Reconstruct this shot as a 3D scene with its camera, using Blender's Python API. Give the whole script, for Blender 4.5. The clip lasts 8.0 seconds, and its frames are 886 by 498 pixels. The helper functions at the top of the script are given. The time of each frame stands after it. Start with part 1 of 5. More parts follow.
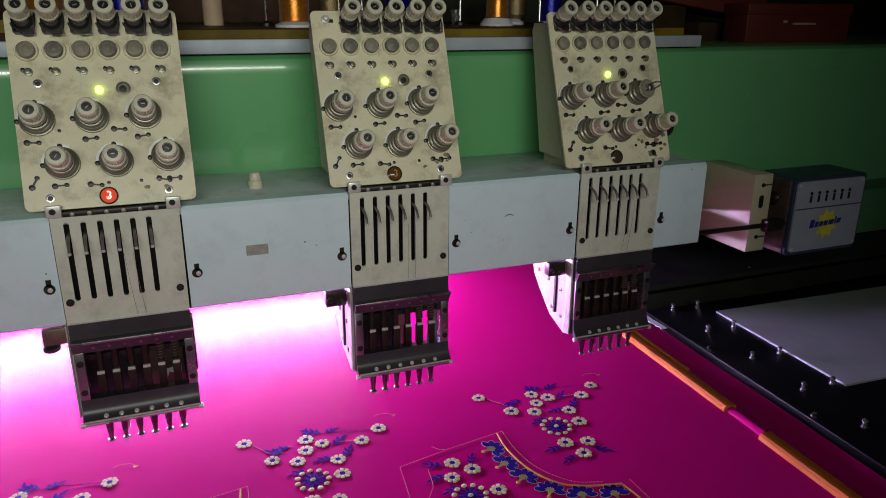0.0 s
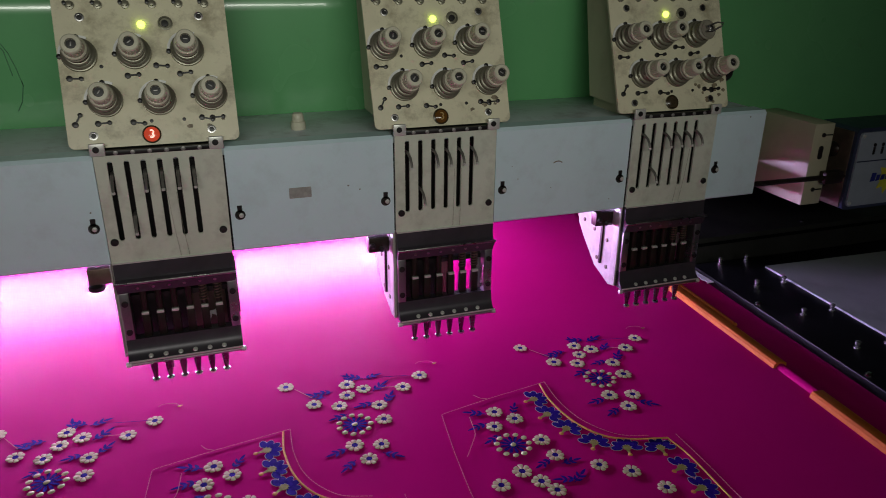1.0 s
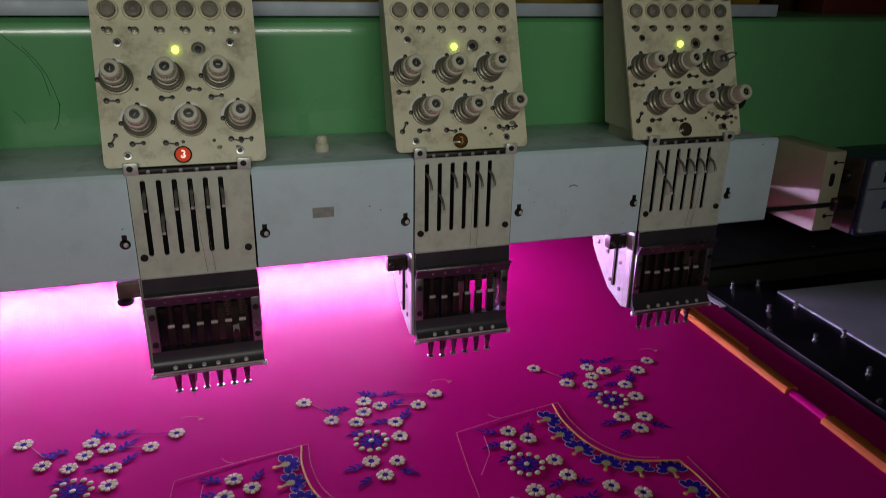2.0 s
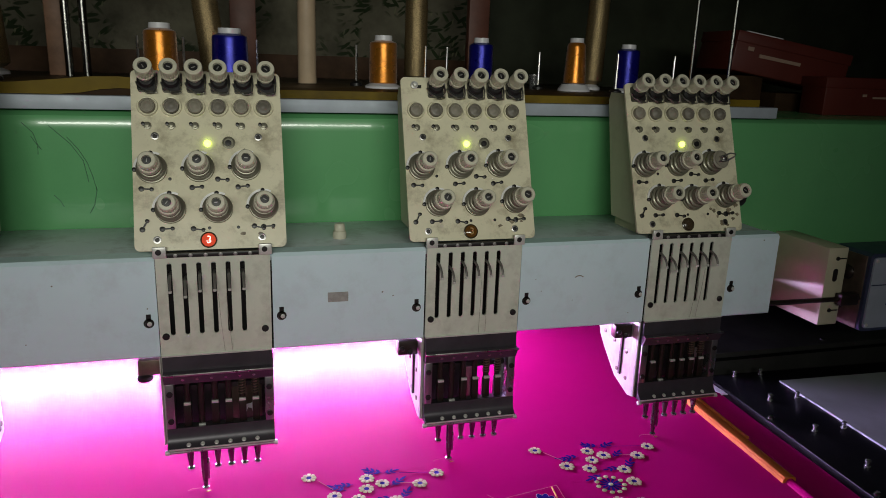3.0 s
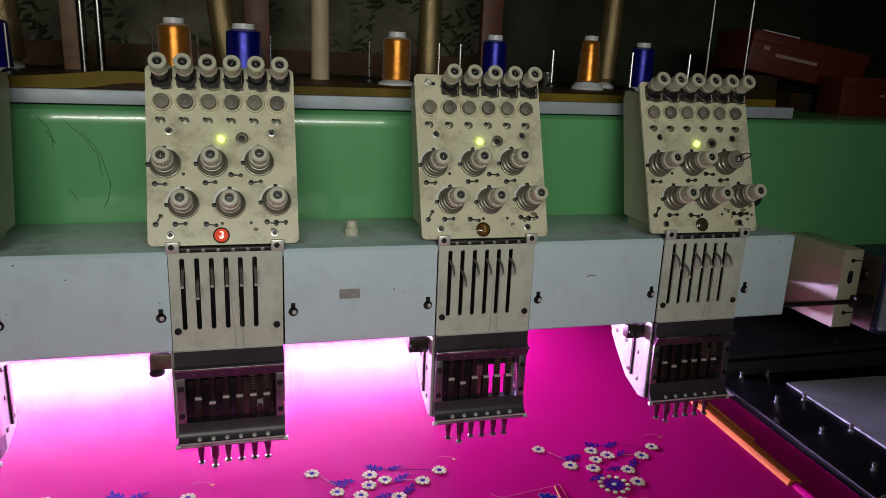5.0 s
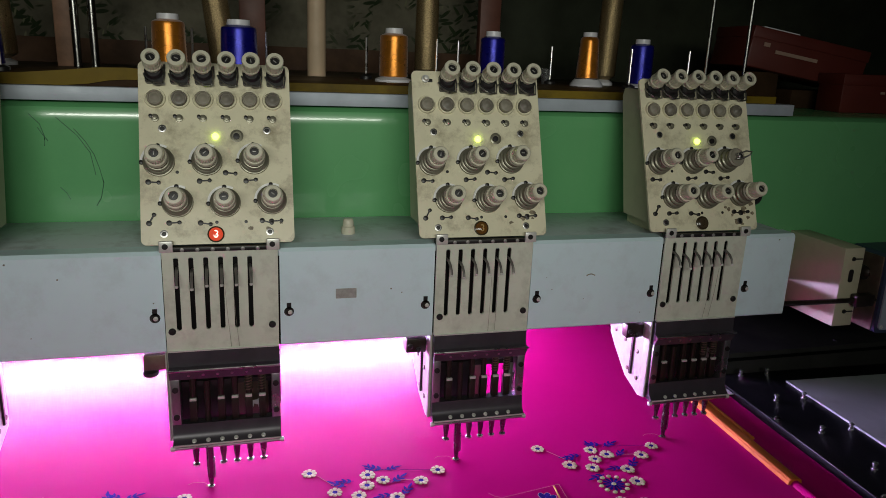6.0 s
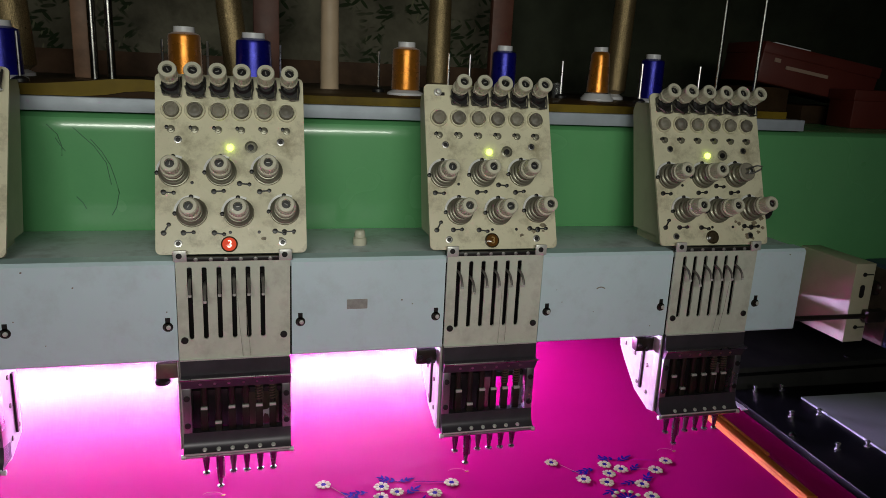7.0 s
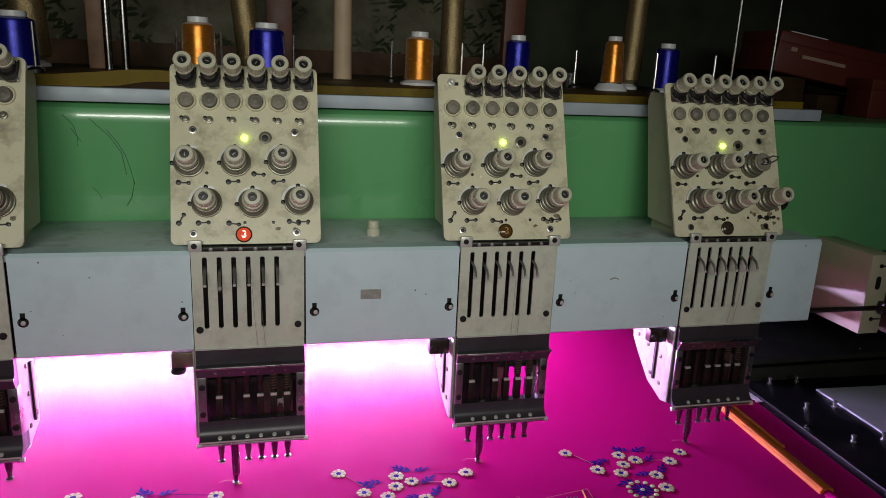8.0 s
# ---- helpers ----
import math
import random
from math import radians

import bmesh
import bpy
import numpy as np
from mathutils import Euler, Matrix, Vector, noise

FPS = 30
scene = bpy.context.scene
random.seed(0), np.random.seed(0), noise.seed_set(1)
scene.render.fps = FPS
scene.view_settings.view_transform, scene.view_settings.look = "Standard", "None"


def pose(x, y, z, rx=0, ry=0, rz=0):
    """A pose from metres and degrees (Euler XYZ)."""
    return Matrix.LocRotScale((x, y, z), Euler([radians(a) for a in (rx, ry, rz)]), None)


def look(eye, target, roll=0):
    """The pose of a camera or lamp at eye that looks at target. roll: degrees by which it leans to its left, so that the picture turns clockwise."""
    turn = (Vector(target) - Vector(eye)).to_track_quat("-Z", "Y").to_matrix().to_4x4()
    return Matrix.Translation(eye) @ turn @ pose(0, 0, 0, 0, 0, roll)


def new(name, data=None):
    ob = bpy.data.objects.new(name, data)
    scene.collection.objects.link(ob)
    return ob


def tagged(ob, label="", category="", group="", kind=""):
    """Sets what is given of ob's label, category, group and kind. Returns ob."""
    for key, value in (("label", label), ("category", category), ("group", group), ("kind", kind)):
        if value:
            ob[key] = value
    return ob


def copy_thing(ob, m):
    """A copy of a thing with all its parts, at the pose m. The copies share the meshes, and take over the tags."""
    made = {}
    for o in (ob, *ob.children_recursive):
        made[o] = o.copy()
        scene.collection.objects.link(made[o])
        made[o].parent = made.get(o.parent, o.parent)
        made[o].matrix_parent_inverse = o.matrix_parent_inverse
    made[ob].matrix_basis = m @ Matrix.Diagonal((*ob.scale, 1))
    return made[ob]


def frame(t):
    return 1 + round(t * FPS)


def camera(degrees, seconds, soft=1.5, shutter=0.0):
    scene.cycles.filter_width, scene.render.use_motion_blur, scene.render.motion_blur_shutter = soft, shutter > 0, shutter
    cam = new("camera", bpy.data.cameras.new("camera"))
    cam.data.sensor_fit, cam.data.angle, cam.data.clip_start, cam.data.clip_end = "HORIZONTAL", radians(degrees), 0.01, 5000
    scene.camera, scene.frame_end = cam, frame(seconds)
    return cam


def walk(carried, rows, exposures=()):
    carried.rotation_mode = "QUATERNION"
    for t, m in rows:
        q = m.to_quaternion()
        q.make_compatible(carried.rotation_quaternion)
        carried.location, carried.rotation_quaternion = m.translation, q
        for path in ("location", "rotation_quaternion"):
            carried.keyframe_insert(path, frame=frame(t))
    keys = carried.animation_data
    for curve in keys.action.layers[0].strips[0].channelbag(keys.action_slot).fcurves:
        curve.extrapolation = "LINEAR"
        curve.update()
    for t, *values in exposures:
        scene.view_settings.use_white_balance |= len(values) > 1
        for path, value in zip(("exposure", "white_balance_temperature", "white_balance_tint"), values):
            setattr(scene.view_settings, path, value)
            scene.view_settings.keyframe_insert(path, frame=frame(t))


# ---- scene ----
cam = camera(63.0, 8.0, soft=0.8, shutter=0.4)
PATH = [
    (0, (0.062, -0.929, 1.381), (0.752, 0.84, 0.753), 0.3),
    (0.5, (0.061, -0.909, 1.378), (0.729, 0.841, 0.677), 0.7),
    (1, (0.051, -0.902, 1.367), (0.646, 0.851, 0.611), 0.5),
    (1.5, (0.043, -0.912, 1.369), (0.614, 0.854, 0.624), 0.7),
    (2, (0.035, -0.921, 1.381), (0.606, 0.858, 0.668), 1.1),
    (2.2, (0.036, -0.932, 1.39), (0.616, 0.875, 0.759), 1.2),
    (3.3, (0.031, -0.962, 1.404), (0.556, 0.902, 0.904), 2.4),
    (3.5, (0.029, -0.963, 1.403), (0.54, 0.904, 0.896), 2.4),
    (4, (0.028, -0.964, 1.403), (0.503, 0.911, 0.896), 2.0),
    (4.5, (0.029, -0.962, 1.404), (0.528, 0.907, 0.896), 2.3),
    (6, (0.034, -0.943, 1.403), (0.554, 0.916, 0.883), 2.4),
    (6.5, (0.03, -0.945, 1.406), (0.526, 0.927, 0.906), 2.4),
    (7, (0.029, -0.948, 1.403), (0.528, 0.927, 0.916), 2.7),
    (7.5, (0.029, -0.949, 1.403), (0.51, 0.926, 0.898), 2.5),
    (8, (0.025, -0.947, 1.403), (0.495, 0.928, 0.889), 2.6),
]
walk(cam, [(t, look(eye, target, roll)) for t, eye, target, roll in PATH],
     exposures=[(0.0, 0.0), (0.5, -0.10), (1.0, -0.50), (1.5, -0.60), (2.0, -0.64), (2.2, -0.48), (3.3, 0.0), (8.0, 0.0)])

# ---------------------------------------------------------------- light
world = bpy.data.worlds.new("world")
scene.world = world
world.use_nodes = True
world.node_tree.nodes["Background"].inputs[0].default_value = (0.5, 0.6, 0.7, 1)
world.node_tree.nodes["Background"].inputs[1].default_value = 0.001
scene.view_settings.exposure = 0.0

PITCH = 0.36          # distance from head to head
HEADS = (-1, 0, 1, 2)
TABLE = 0.80          # height of the cloth


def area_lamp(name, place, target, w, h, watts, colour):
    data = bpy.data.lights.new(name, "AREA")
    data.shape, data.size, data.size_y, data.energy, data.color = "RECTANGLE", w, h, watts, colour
    data.spread = radians(76)      # narrowed to dim the sides and the near cloth
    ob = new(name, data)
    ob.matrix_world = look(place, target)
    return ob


# unseen lamp behind the camera, added to light the machine's front
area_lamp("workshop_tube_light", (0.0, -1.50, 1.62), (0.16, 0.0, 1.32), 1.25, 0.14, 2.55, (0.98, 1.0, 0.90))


# ---------------------------------------------------------------- materials
def mat(name, base, rough=0.5, metal=0.0, vary=0.12, scale=40.0, stain=0.0, stain_scale=9.0, stain_col=(0.05, 0.04, 0.03),
        bump=0.0, bump_scale=200.0, coat=0.0, emit=None, strength=0.0, spec=0.5, sheen=0.0, gloss_vary=0.25):
    m = bpy.data.materials.new(name)
    m.use_nodes = True
    nt = m.node_tree
    n, l = nt.nodes, nt.links
    b = n["Principled BSDF"]
    b.inputs["Metallic"].default_value = metal
    b.inputs["Coat Weight"].default_value = coat
    b.inputs["Specular IOR Level"].default_value = spec
    b.inputs["Sheen Weight"].default_value = sheen
    co = n.new("ShaderNodeTexCoord").outputs["Object"]

    def noise_tex(sc, detail=4.0, rough_=0.6):
        t = n.new("ShaderNodeTexNoise")
        t.inputs["Scale"].default_value, t.inputs["Detail"].default_value, t.inputs["Roughness"].default_value = sc, detail, rough_
        l.new(co, t.inputs["Vector"])
        return t.outputs["Fac"]

    def ramp(fac, a, b_, lo=0.3, hi=0.7):
        r = n.new("ShaderNodeValToRGB")
        r.color_ramp.elements[0].position, r.color_ramp.elements[1].position = lo, hi
        r.color_ramp.elements[0].color, r.color_ramp.elements[1].color = (*a, 1), (*b_, 1)
        l.new(fac, r.inputs["Fac"])
        return r.outputs["Color"]

    dark = tuple(c * (1 - vary) for c in base)
    light = tuple(min(1.0, c * (1 + vary)) for c in base)
    col = ramp(noise_tex(scale), dark, light)
    if stain > 0:
        mix = n.new("ShaderNodeMix")
        mix.data_type = "RGBA"
        f = ramp(noise_tex(stain_scale, 8.0, 0.72), (0, 0, 0), (stain, stain, stain), 0.50, 0.72)
        l.new(f, mix.inputs["Factor"])
        l.new(col, mix.inputs["A"])
        mix.inputs["B"].default_value = (*stain_col, 1)
        col = mix.outputs["Result"]
    l.new(col, b.inputs["Base Color"])
    lo, hi = max(0.03, rough * (1 - 0.8 * gloss_vary)), min(1.0, rough * (1 + gloss_vary))
    l.new(ramp(noise_tex(scale * 0.4), (lo,) * 3, (hi,) * 3), b.inputs["Roughness"])
    if bump > 0:
        bp = n.new("ShaderNodeBump")
        bp.inputs["Strength"].default_value, bp.inputs["Distance"].default_value = bump, 0.002
        l.new(noise_tex(bump_scale), bp.inputs["Height"])
        l.new(bp.outputs["Normal"], b.inputs["Normal"])
    if emit:
        b.inputs["Emission Color"].default_value = (*emit, 1)
        b.inputs["Emission Strength"].default_value = strength
    return m


M = {}
M["cream"] = mat("cream_enamel", (0.72, 0.68, 0.49), 0.30, vary=0.07, scale=18, stain=0.8, stain_scale=24, stain_col=(0.24, 0.20, 0.12), bump=0.22, bump_scale=45)
# base about 0.7 of the panel's cream, for housings and bracket
M["darker_cream"] = mat("darker_cream_enamel", (0.50, 0.47, 0.33), 0.45, vary=0.06, scale=12, stain=0.3, stain_scale=9, stain_col=(0.22, 0.19, 0.12))
M["cover"] = mat("grey_enamel", (0.62, 0.775, 0.83), 0.36, vary=0.025, scale=10, stain=0.14, stain_scale=22, stain_col=(0.22, 0.20, 0.18), bump=0.03)
M["rail_top"] = mat("grimy_grey_enamel", (0.62, 0.70, 0.73), 0.42, vary=0.05, scale=10, stain=0.55, stain_scale=14, stain_col=(0.13, 0.11, 0.085), bump=0.03)
M["plate"] = mat("off_white_plate", (0.62, 0.655, 0.55), 0.36, metal=0.05, vary=0.07, scale=25, stain=0.35, stain_scale=20, stain_col=(0.16, 0.13, 0.10))
M["white_side"] = mat("white_enamel", (0.46, 0.43, 0.40), 0.4, vary=0.1, stain=0.75, stain_scale=25, stain_col=(0.25, 0.2, 0.17))
M["dark_metal"] = mat("blued_steel", (0.052, 0.045, 0.056), 0.36, metal=0.3, vary=0.2, scale=30, stain=0.4, stain_scale=18, stain_col=(0.05, 0.035, 0.03))
M["case"] = mat("case_steel", (0.36, 0.35, 0.36), 0.30, metal=0.9, vary=0.2, scale=60, stain=0.5, stain_scale=30)
M["plate_tag"] = mat("brushed_tag", (0.36, 0.37, 0.34), 0.4, metal=0.3, vary=0.2, scale=120)
M["bolt"] = mat("zinc_bolt", (0.75, 0.75, 0.72), 0.2, metal=0.9, vary=0.2, scale=200)
M["bush"] = mat("dull_bush_steel", (0.30, 0.29, 0.28), 0.4, metal=0.4, vary=0.2)
M["nickel"] = mat("dull_nickel", (0.66, 0.66, 0.62), 0.36, metal=0.35, vary=0.12, scale=60, stain=0.3, stain_scale=60)
M["guard"] = mat("bright_guard", (0.78, 0.78, 0.75), 0.35, metal=0.1, vary=0.1, scale=80)
M["chrome"] = mat("chrome", (0.72, 0.72, 0.73), 0.14, metal=1.0, vary=0.05)
M["steel"] = mat("worn_steel", (0.42, 0.41, 0.40), 0.3, metal=1.0, vary=0.2, scale=90)
M["lever"] = mat("worn_lever_steel", (0.19, 0.18, 0.165), 0.42, metal=0.5, vary=0.2)
M["rod"] = mat("dull_rod_steel", (0.17, 0.17, 0.16), 0.24, metal=1.0, vary=0.15, scale=90)
M["black"] = mat("black_steel", (0.012, 0.011, 0.011), 0.4, vary=0.3)
M["bar"] = mat("oiled_bar", (0.032, 0.024, 0.019), 0.34, metal=0.5, vary=0.3)
M["brown_metal"] = mat("browned_metal", (0.16, 0.12, 0.09), 0.42, metal=0.6, vary=0.25)
M["knob"] = mat("grey_plastic", (0.60, 0.58, 0.45), 0.36, vary=0.08, scale=60, stain=0.4, stain_scale=60, stain_col=(0.12, 0.10, 0.08))
M["grime"] = mat("oily_grime", (0.20, 0.165, 0.105), 0.5, vary=0.5, scale=160, bump=0.3, bump_scale=300)
M["disc"] = mat("grey_rubber", (0.24, 0.22, 0.17), 0.55, vary=0.15, scale=60)
M["core_dark"] = mat("worn_dark_rubber", (0.17, 0.155, 0.125), 0.5, vary=0.2, scale=80)
M["spring"] = mat("tension_disc", (0.22, 0.21, 0.155), 0.34, metal=0.4, vary=0.15)
M["green"] = mat("green_enamel", (0.135, 0.41, 0.165), 0.24, vary=0.05, scale=5, stain=0.2, stain_scale=5, stain_col=(0.05, 0.17, 0.08), coat=0.4)
M["green_dark"] = mat("scratched_green", (0.05, 0.15, 0.08), 0.6)
M["aluminium"] = mat("aluminium_strip", (0.44, 0.49, 0.55), 0.5, metal=0.15, vary=0.08, scale=30)
M["edge_paint"] = mat("olive_yellow_paint", (0.165, 0.112, 0.012), 0.6, spec=0.15, vary=0.3, scale=9, stain=0.7, stain_scale=6, stain_col=(0.04, 0.025, 0.012))
M["wood"] = mat("brown_varnished_board", (0.085, 0.048, 0.017), 0.45, spec=0.2, vary=0.25, scale=18, stain=0.7, stain_scale=7, stain_col=(0.05, 0.025, 0.012))
M["cloth"] = mat("magenta_satin", (0.47, 0.004, 0.150), 0.235, vary=0.03, scale=8, gloss_vary=0.03, bump=0.12, bump_scale=900, sheen=0.0, spec=0.0105)
M["cream_thread"] = mat("cream_thread", (0.62, 0.57, 0.34), 0.7, spec=0.04, vary=0.12, scale=300, bump=0.3, bump_scale=900)
M["blue_thread"] = mat("blue_thread", (0.020, 0.006, 0.19), 0.8, vary=0.25, scale=300, bump=0.3, bump_scale=900, spec=0.03)
M["pale_outline"] = mat("pale_outline_thread", (0.52, 0.50, 0.46), 0.7, spec=0.05, vary=0.2, scale=300)
M["olive_thread"] = mat("olive_thread", (0.30, 0.29, 0.085), 0.7, spec=0.04, vary=0.2, scale=300)
M["gold_thread"] = mat("gold_thread", (0.60, 0.30, 0.08), 0.6, spec=0.1, vary=0.2, scale=300)
M["pink_thread"] = mat("pink_thread", (0.58, 0.19, 0.22), 0.6, spec=0.1, vary=0.1)
M["orange_clip"] = mat("orange_plastic", (0.52, 0.13, 0.018), 0.6, spec=0.25, vary=0.15, scale=20, stain=0.2, stain_scale=14, stain_col=(0.4, 0.1, 0.03))
M["dark_cover"] = mat("dark_grey_steel", (0.034, 0.034, 0.032), 0.45, spec=0.2, vary=0.2, scale=10, stain=0.4, stain_scale=8, stain_col=(0.012, 0.012, 0.012))
M["black_plate"] = mat("black_painted_steel", (0.0035, 0.004, 0.004), 0.35, spec=0.10, vary=0.25, scale=12, stain=0.3, stain_scale=10, stain_col=(0.008, 0.008, 0.008))
M["grey_sheet"] = mat("grey_laminate", (0.46, 0.50, 0.49), 0.55, spec=0.2, vary=0.04, scale=8, stain=0.15)
M["blue_box"] = mat("blue_plastic", (0.035, 0.045, 0.085), 0.4, vary=0.08)
M["blue_panel"] = mat("pale_blue_panel", (0.33, 0.37, 0.43), 0.42, vary=0.06)
M["logo_yellow"] = mat("yellow_print", (0.65, 0.60, 0.05), 0.5)
M["logo_blue"] = mat("blue_print", (0.02, 0.03, 0.22), 0.5)
M["orange_spool"] = mat("orange_silk", (0.46, 0.165, 0.012), 0.28, metal=0.6, vary=0.2, scale=60, bump=0.08, bump_scale=900, sheen=0.2)
M["blue_spool"] = mat("blue_silk", (0.006, 0.007, 0.22), 0.30, metal=0.5, vary=0.2, scale=60, bump=0.08, bump_scale=900)
M["gold_cone"] = mat("gold_lame", (0.30, 0.22, 0.11), 0.34, metal=0.7, vary=0.45, scale=420, bump=0.5, bump_scale=500)
M["white_plastic"] = mat("white_plastic", (0.72, 0.72, 0.74), 0.4, vary=0.04)
M["pale_wood"] = mat("pale_card_tube", (0.52, 0.39, 0.26), 0.6, vary=0.1, scale=25)
M["brown_wood"] = mat("brown_wood", (0.20, 0.105, 0.06), 0.55, vary=0.25, scale=30)
M["rail_wood"] = mat("dark_rail_wood", (0.040, 0.022, 0.011), 0.6, spec=0.1, vary=0.25, scale=25)
M["dado"] = mat("dado_wood", (0.095, 0.052, 0.030), 0.6, spec=0.15, vary=0.3, scale=14, stain=0.5, stain_scale=8, stain_col=(0.03, 0.018, 0.01))
M["dark_slab"] = mat("dark_green_slab", (0.036, 0.041, 0.026), 0.7, spec=0.15, vary=0.35, scale=7, stain=0.4, stain_scale=16, stain_col=(0.045, 0.05, 0.03))
M["red_wood"] = mat("red_brown_wood", (0.13, 0.045, 0.028), 0.5, vary=0.25, scale=30)
M["red_card"] = mat("brick_red_card", (0.10, 0.013, 0.007), 0.5, vary=0.12, scale=15, stain=0.3, stain_scale=10, stain_col=(0.12, 0.02, 0.012))
M["print"] = mat("pale_print", (0.36, 0.24, 0.18), 0.5)
M["plaster"] = mat("grey_plaster", (0.13, 0.125, 0.115), 0.8, vary=0.12, scale=5)
M["floor"] = mat("cement_floor", (0.07, 0.068, 0.065), 0.7, vary=0.2, scale=6)
M["glass"] = mat("clear_plastic", (0.6, 0.6, 0.6), 0.15, vary=0.05)
M["glass"].node_tree.nodes["Principled BSDF"].inputs["Transmission Weight"].default_value = 0.9
M["led"] = mat("green_led", (0.5, 0.7, 0.1), 0.3, emit=(0.72, 1.0, 0.10), strength=5.0)
M["tube"] = mat("white_tube", (0.9, 0.9, 0.9), 0.3, emit=(0.65, 0.48, 1.0), strength=660.0)
M["lens_red"] = mat("lit_red_lens", (0.55, 0.04, 0.02), 0.15, vary=0.1, emit=(1.0, 0.13, 0.06), strength=0.4)
M["lens_hot"] = mat("lit_lens_core", (0.9, 0.6, 0.5), 0.2, emit=(1.0, 0.62, 0.5), strength=1.6)
M["lens_amber"] = mat("amber_lens", (0.10, 0.042, 0.010), 0.12, vary=0.2, emit=(1.0, 0.5, 0.1), strength=0.015)
M["lens_dark"] = mat("unlit_lens", (0.06, 0.045, 0.025), 0.2, vary=0.2)
M["lens_glint"] = mat("lens_figure", (0.42, 0.27, 0.09), 0.3)


def paper_material():
    """Dark brown-grey wall paper with a print of leafy sprigs."""
    m = mat("dark_floral_paper", (0.135, 0.125, 0.088), 0.62, spec=0.1, vary=0.45, scale=9, stain=0.6, stain_scale=5, stain_col=(0.03, 0.02, 0.012))
    n, l = m.node_tree.nodes, m.node_tree.links
    b = n["Principled BSDF"]
    col = b.inputs["Base Color"].links[0].from_socket
    co = n.new("ShaderNodeTexCoord").outputs["Object"]
    big = n.new("ShaderNodeTexNoise")
    big.inputs["Scale"].default_value, big.inputs["Detail"].default_value = 7.0, 2.0
    l.new(co, big.inputs["Vector"])
    where = n.new("ShaderNodeValToRGB")
    where.color_ramp.elements[0].position, where.color_ramp.elements[1].position = 0.47, 0.53
    l.new(big.outputs["Fac"], where.inputs["Fac"])
    for turn, leaf in ((38, (0.022, 0.036, 0.014)), (-50, (0.028, 0.044, 0.018)), (75, (0.19, 0.19, 0.11)), (8, (0.024, 0.036, 0.016))):
        spin = n.new("ShaderNodeMapping")
        spin.inputs["Rotation"].default_value = (0, radians(turn), 0)
        l.new(co, spin.inputs["Vector"])
        mp = n.new("ShaderNodeMapping")
        mp.inputs["Location"].default_value = (turn * 0.37, 0, turn * 0.71)
        mp.inputs["Scale"].default_value = (19, 0.001, 74)
        l.new(spin.outputs["Vector"], mp.inputs["Vector"])
        v = n.new("ShaderNodeTexVoronoi")
        v.inputs["Scale"].default_value = 1.0
        l.new(mp.outputs["Vector"], v.inputs["Vector"])
        rmp = n.new("ShaderNodeValToRGB")
        rmp.color_ramp.elements[0].position, rmp.color_ramp.elements[1].position = (0.28, 0.38) if turn != 75 else (0.12, 0.22)
        rmp.color_ramp.elements[0].color, rmp.color_ramp.elements[1].color = (1, 1, 1, 1), (0, 0, 0, 1)
        l.new(v.outputs["Distance"], rmp.inputs["Fac"])
        mul = n.new("ShaderNodeMath")
        mul.operation = "MULTIPLY"
        l.new(rmp.outputs["Color"], mul.inputs[0])
        l.new(where.outputs["Color"], mul.inputs[1])
        mix = n.new("ShaderNodeMix")
        mix.data_type = "RGBA"
        l.new(mul.outputs["Value"], mix.inputs["Factor"])
        l.new(col, mix.inputs["A"])
        mix.inputs["B"].default_value = (*leaf, 1)
        col = mix.outputs["Result"]
    l.new(col, b.inputs["Base Color"])
    return m


M["paper"] = paper_material()


# ---------------------------------------------------------------- mesh helpers
def base_of(ob):
    p = Vector((0, 0, 0))
    while ob is not None:
        p += ob.location
        ob = ob.parent
    return p


def to_mesh(name, bm, material, smooth=True):
    bmesh.ops.recalc_face_normals(bm, faces=bm.faces[:])
    me = bpy.data.meshes.new(name)
    bm.to_mesh(me)
    bm.free()
    for mt in material if isinstance(material, (list, tuple)) else (material,):
        me.materials.append(mt)
    if smooth:
        me.polygons.foreach_set("use_smooth", [True] * len(me.polygons))
        me.set_sharp_from_angle(angle=radians(35))
    return me


def part(name, bm, material, parent, label=""):
    """One mesh under a thing or a part; its coordinates come in as world metres."""
    bmesh.ops.translate(bm, verts=bm.verts[:], vec=-base_of(parent))
    ob = new(name, to_mesh(name, bm, material))
    ob.parent = parent
    return tagged(ob, label)


def thing(name, place, label, category, group="", kind=""):
    ob = new(name)
    ob.location, ob.empty_display_size = place, 0.02
    return tagged(ob, label, category, group, kind)


def solid(name, bm, material, place, label, category, group="", kind=""):
    """A thing that is one mesh."""
    bmesh.ops.translate(bm, verts=bm.verts[:], vec=-Vector(place))
    ob = new(name, to_mesh(name, bm, material))
    ob.location = place
    return tagged(ob, label, category, group, kind)


def box(bm, x0, x1, y0, y1, z0, z1, bevel=0.0, seg=2, m=None):
    r = bmesh.ops.create_cube(bm, size=1.0)
    vs = r["verts"]
    for v in vs:
        v.co = Vector(((x0 + x1) / 2 + v.co.x * (x1 - x0), (y0 + y1) / 2 + v.co.y * (y1 - y0), (z0 + z1) / 2 + v.co.z * (z1 - z0)))
    if bevel > 0:
        es = list({e for v in vs for e in v.link_edges})
        r = bmesh.ops.bevel(bm, geom=es, offset=bevel, segments=seg, affect="EDGES", profile=0.5)
        vs = list({v for f in r["faces"] for v in f.verts} | {v for v in vs if v.is_valid})
    if m is not None:
        bmesh.ops.transform(bm, matrix=m, verts=vs)
    return bm


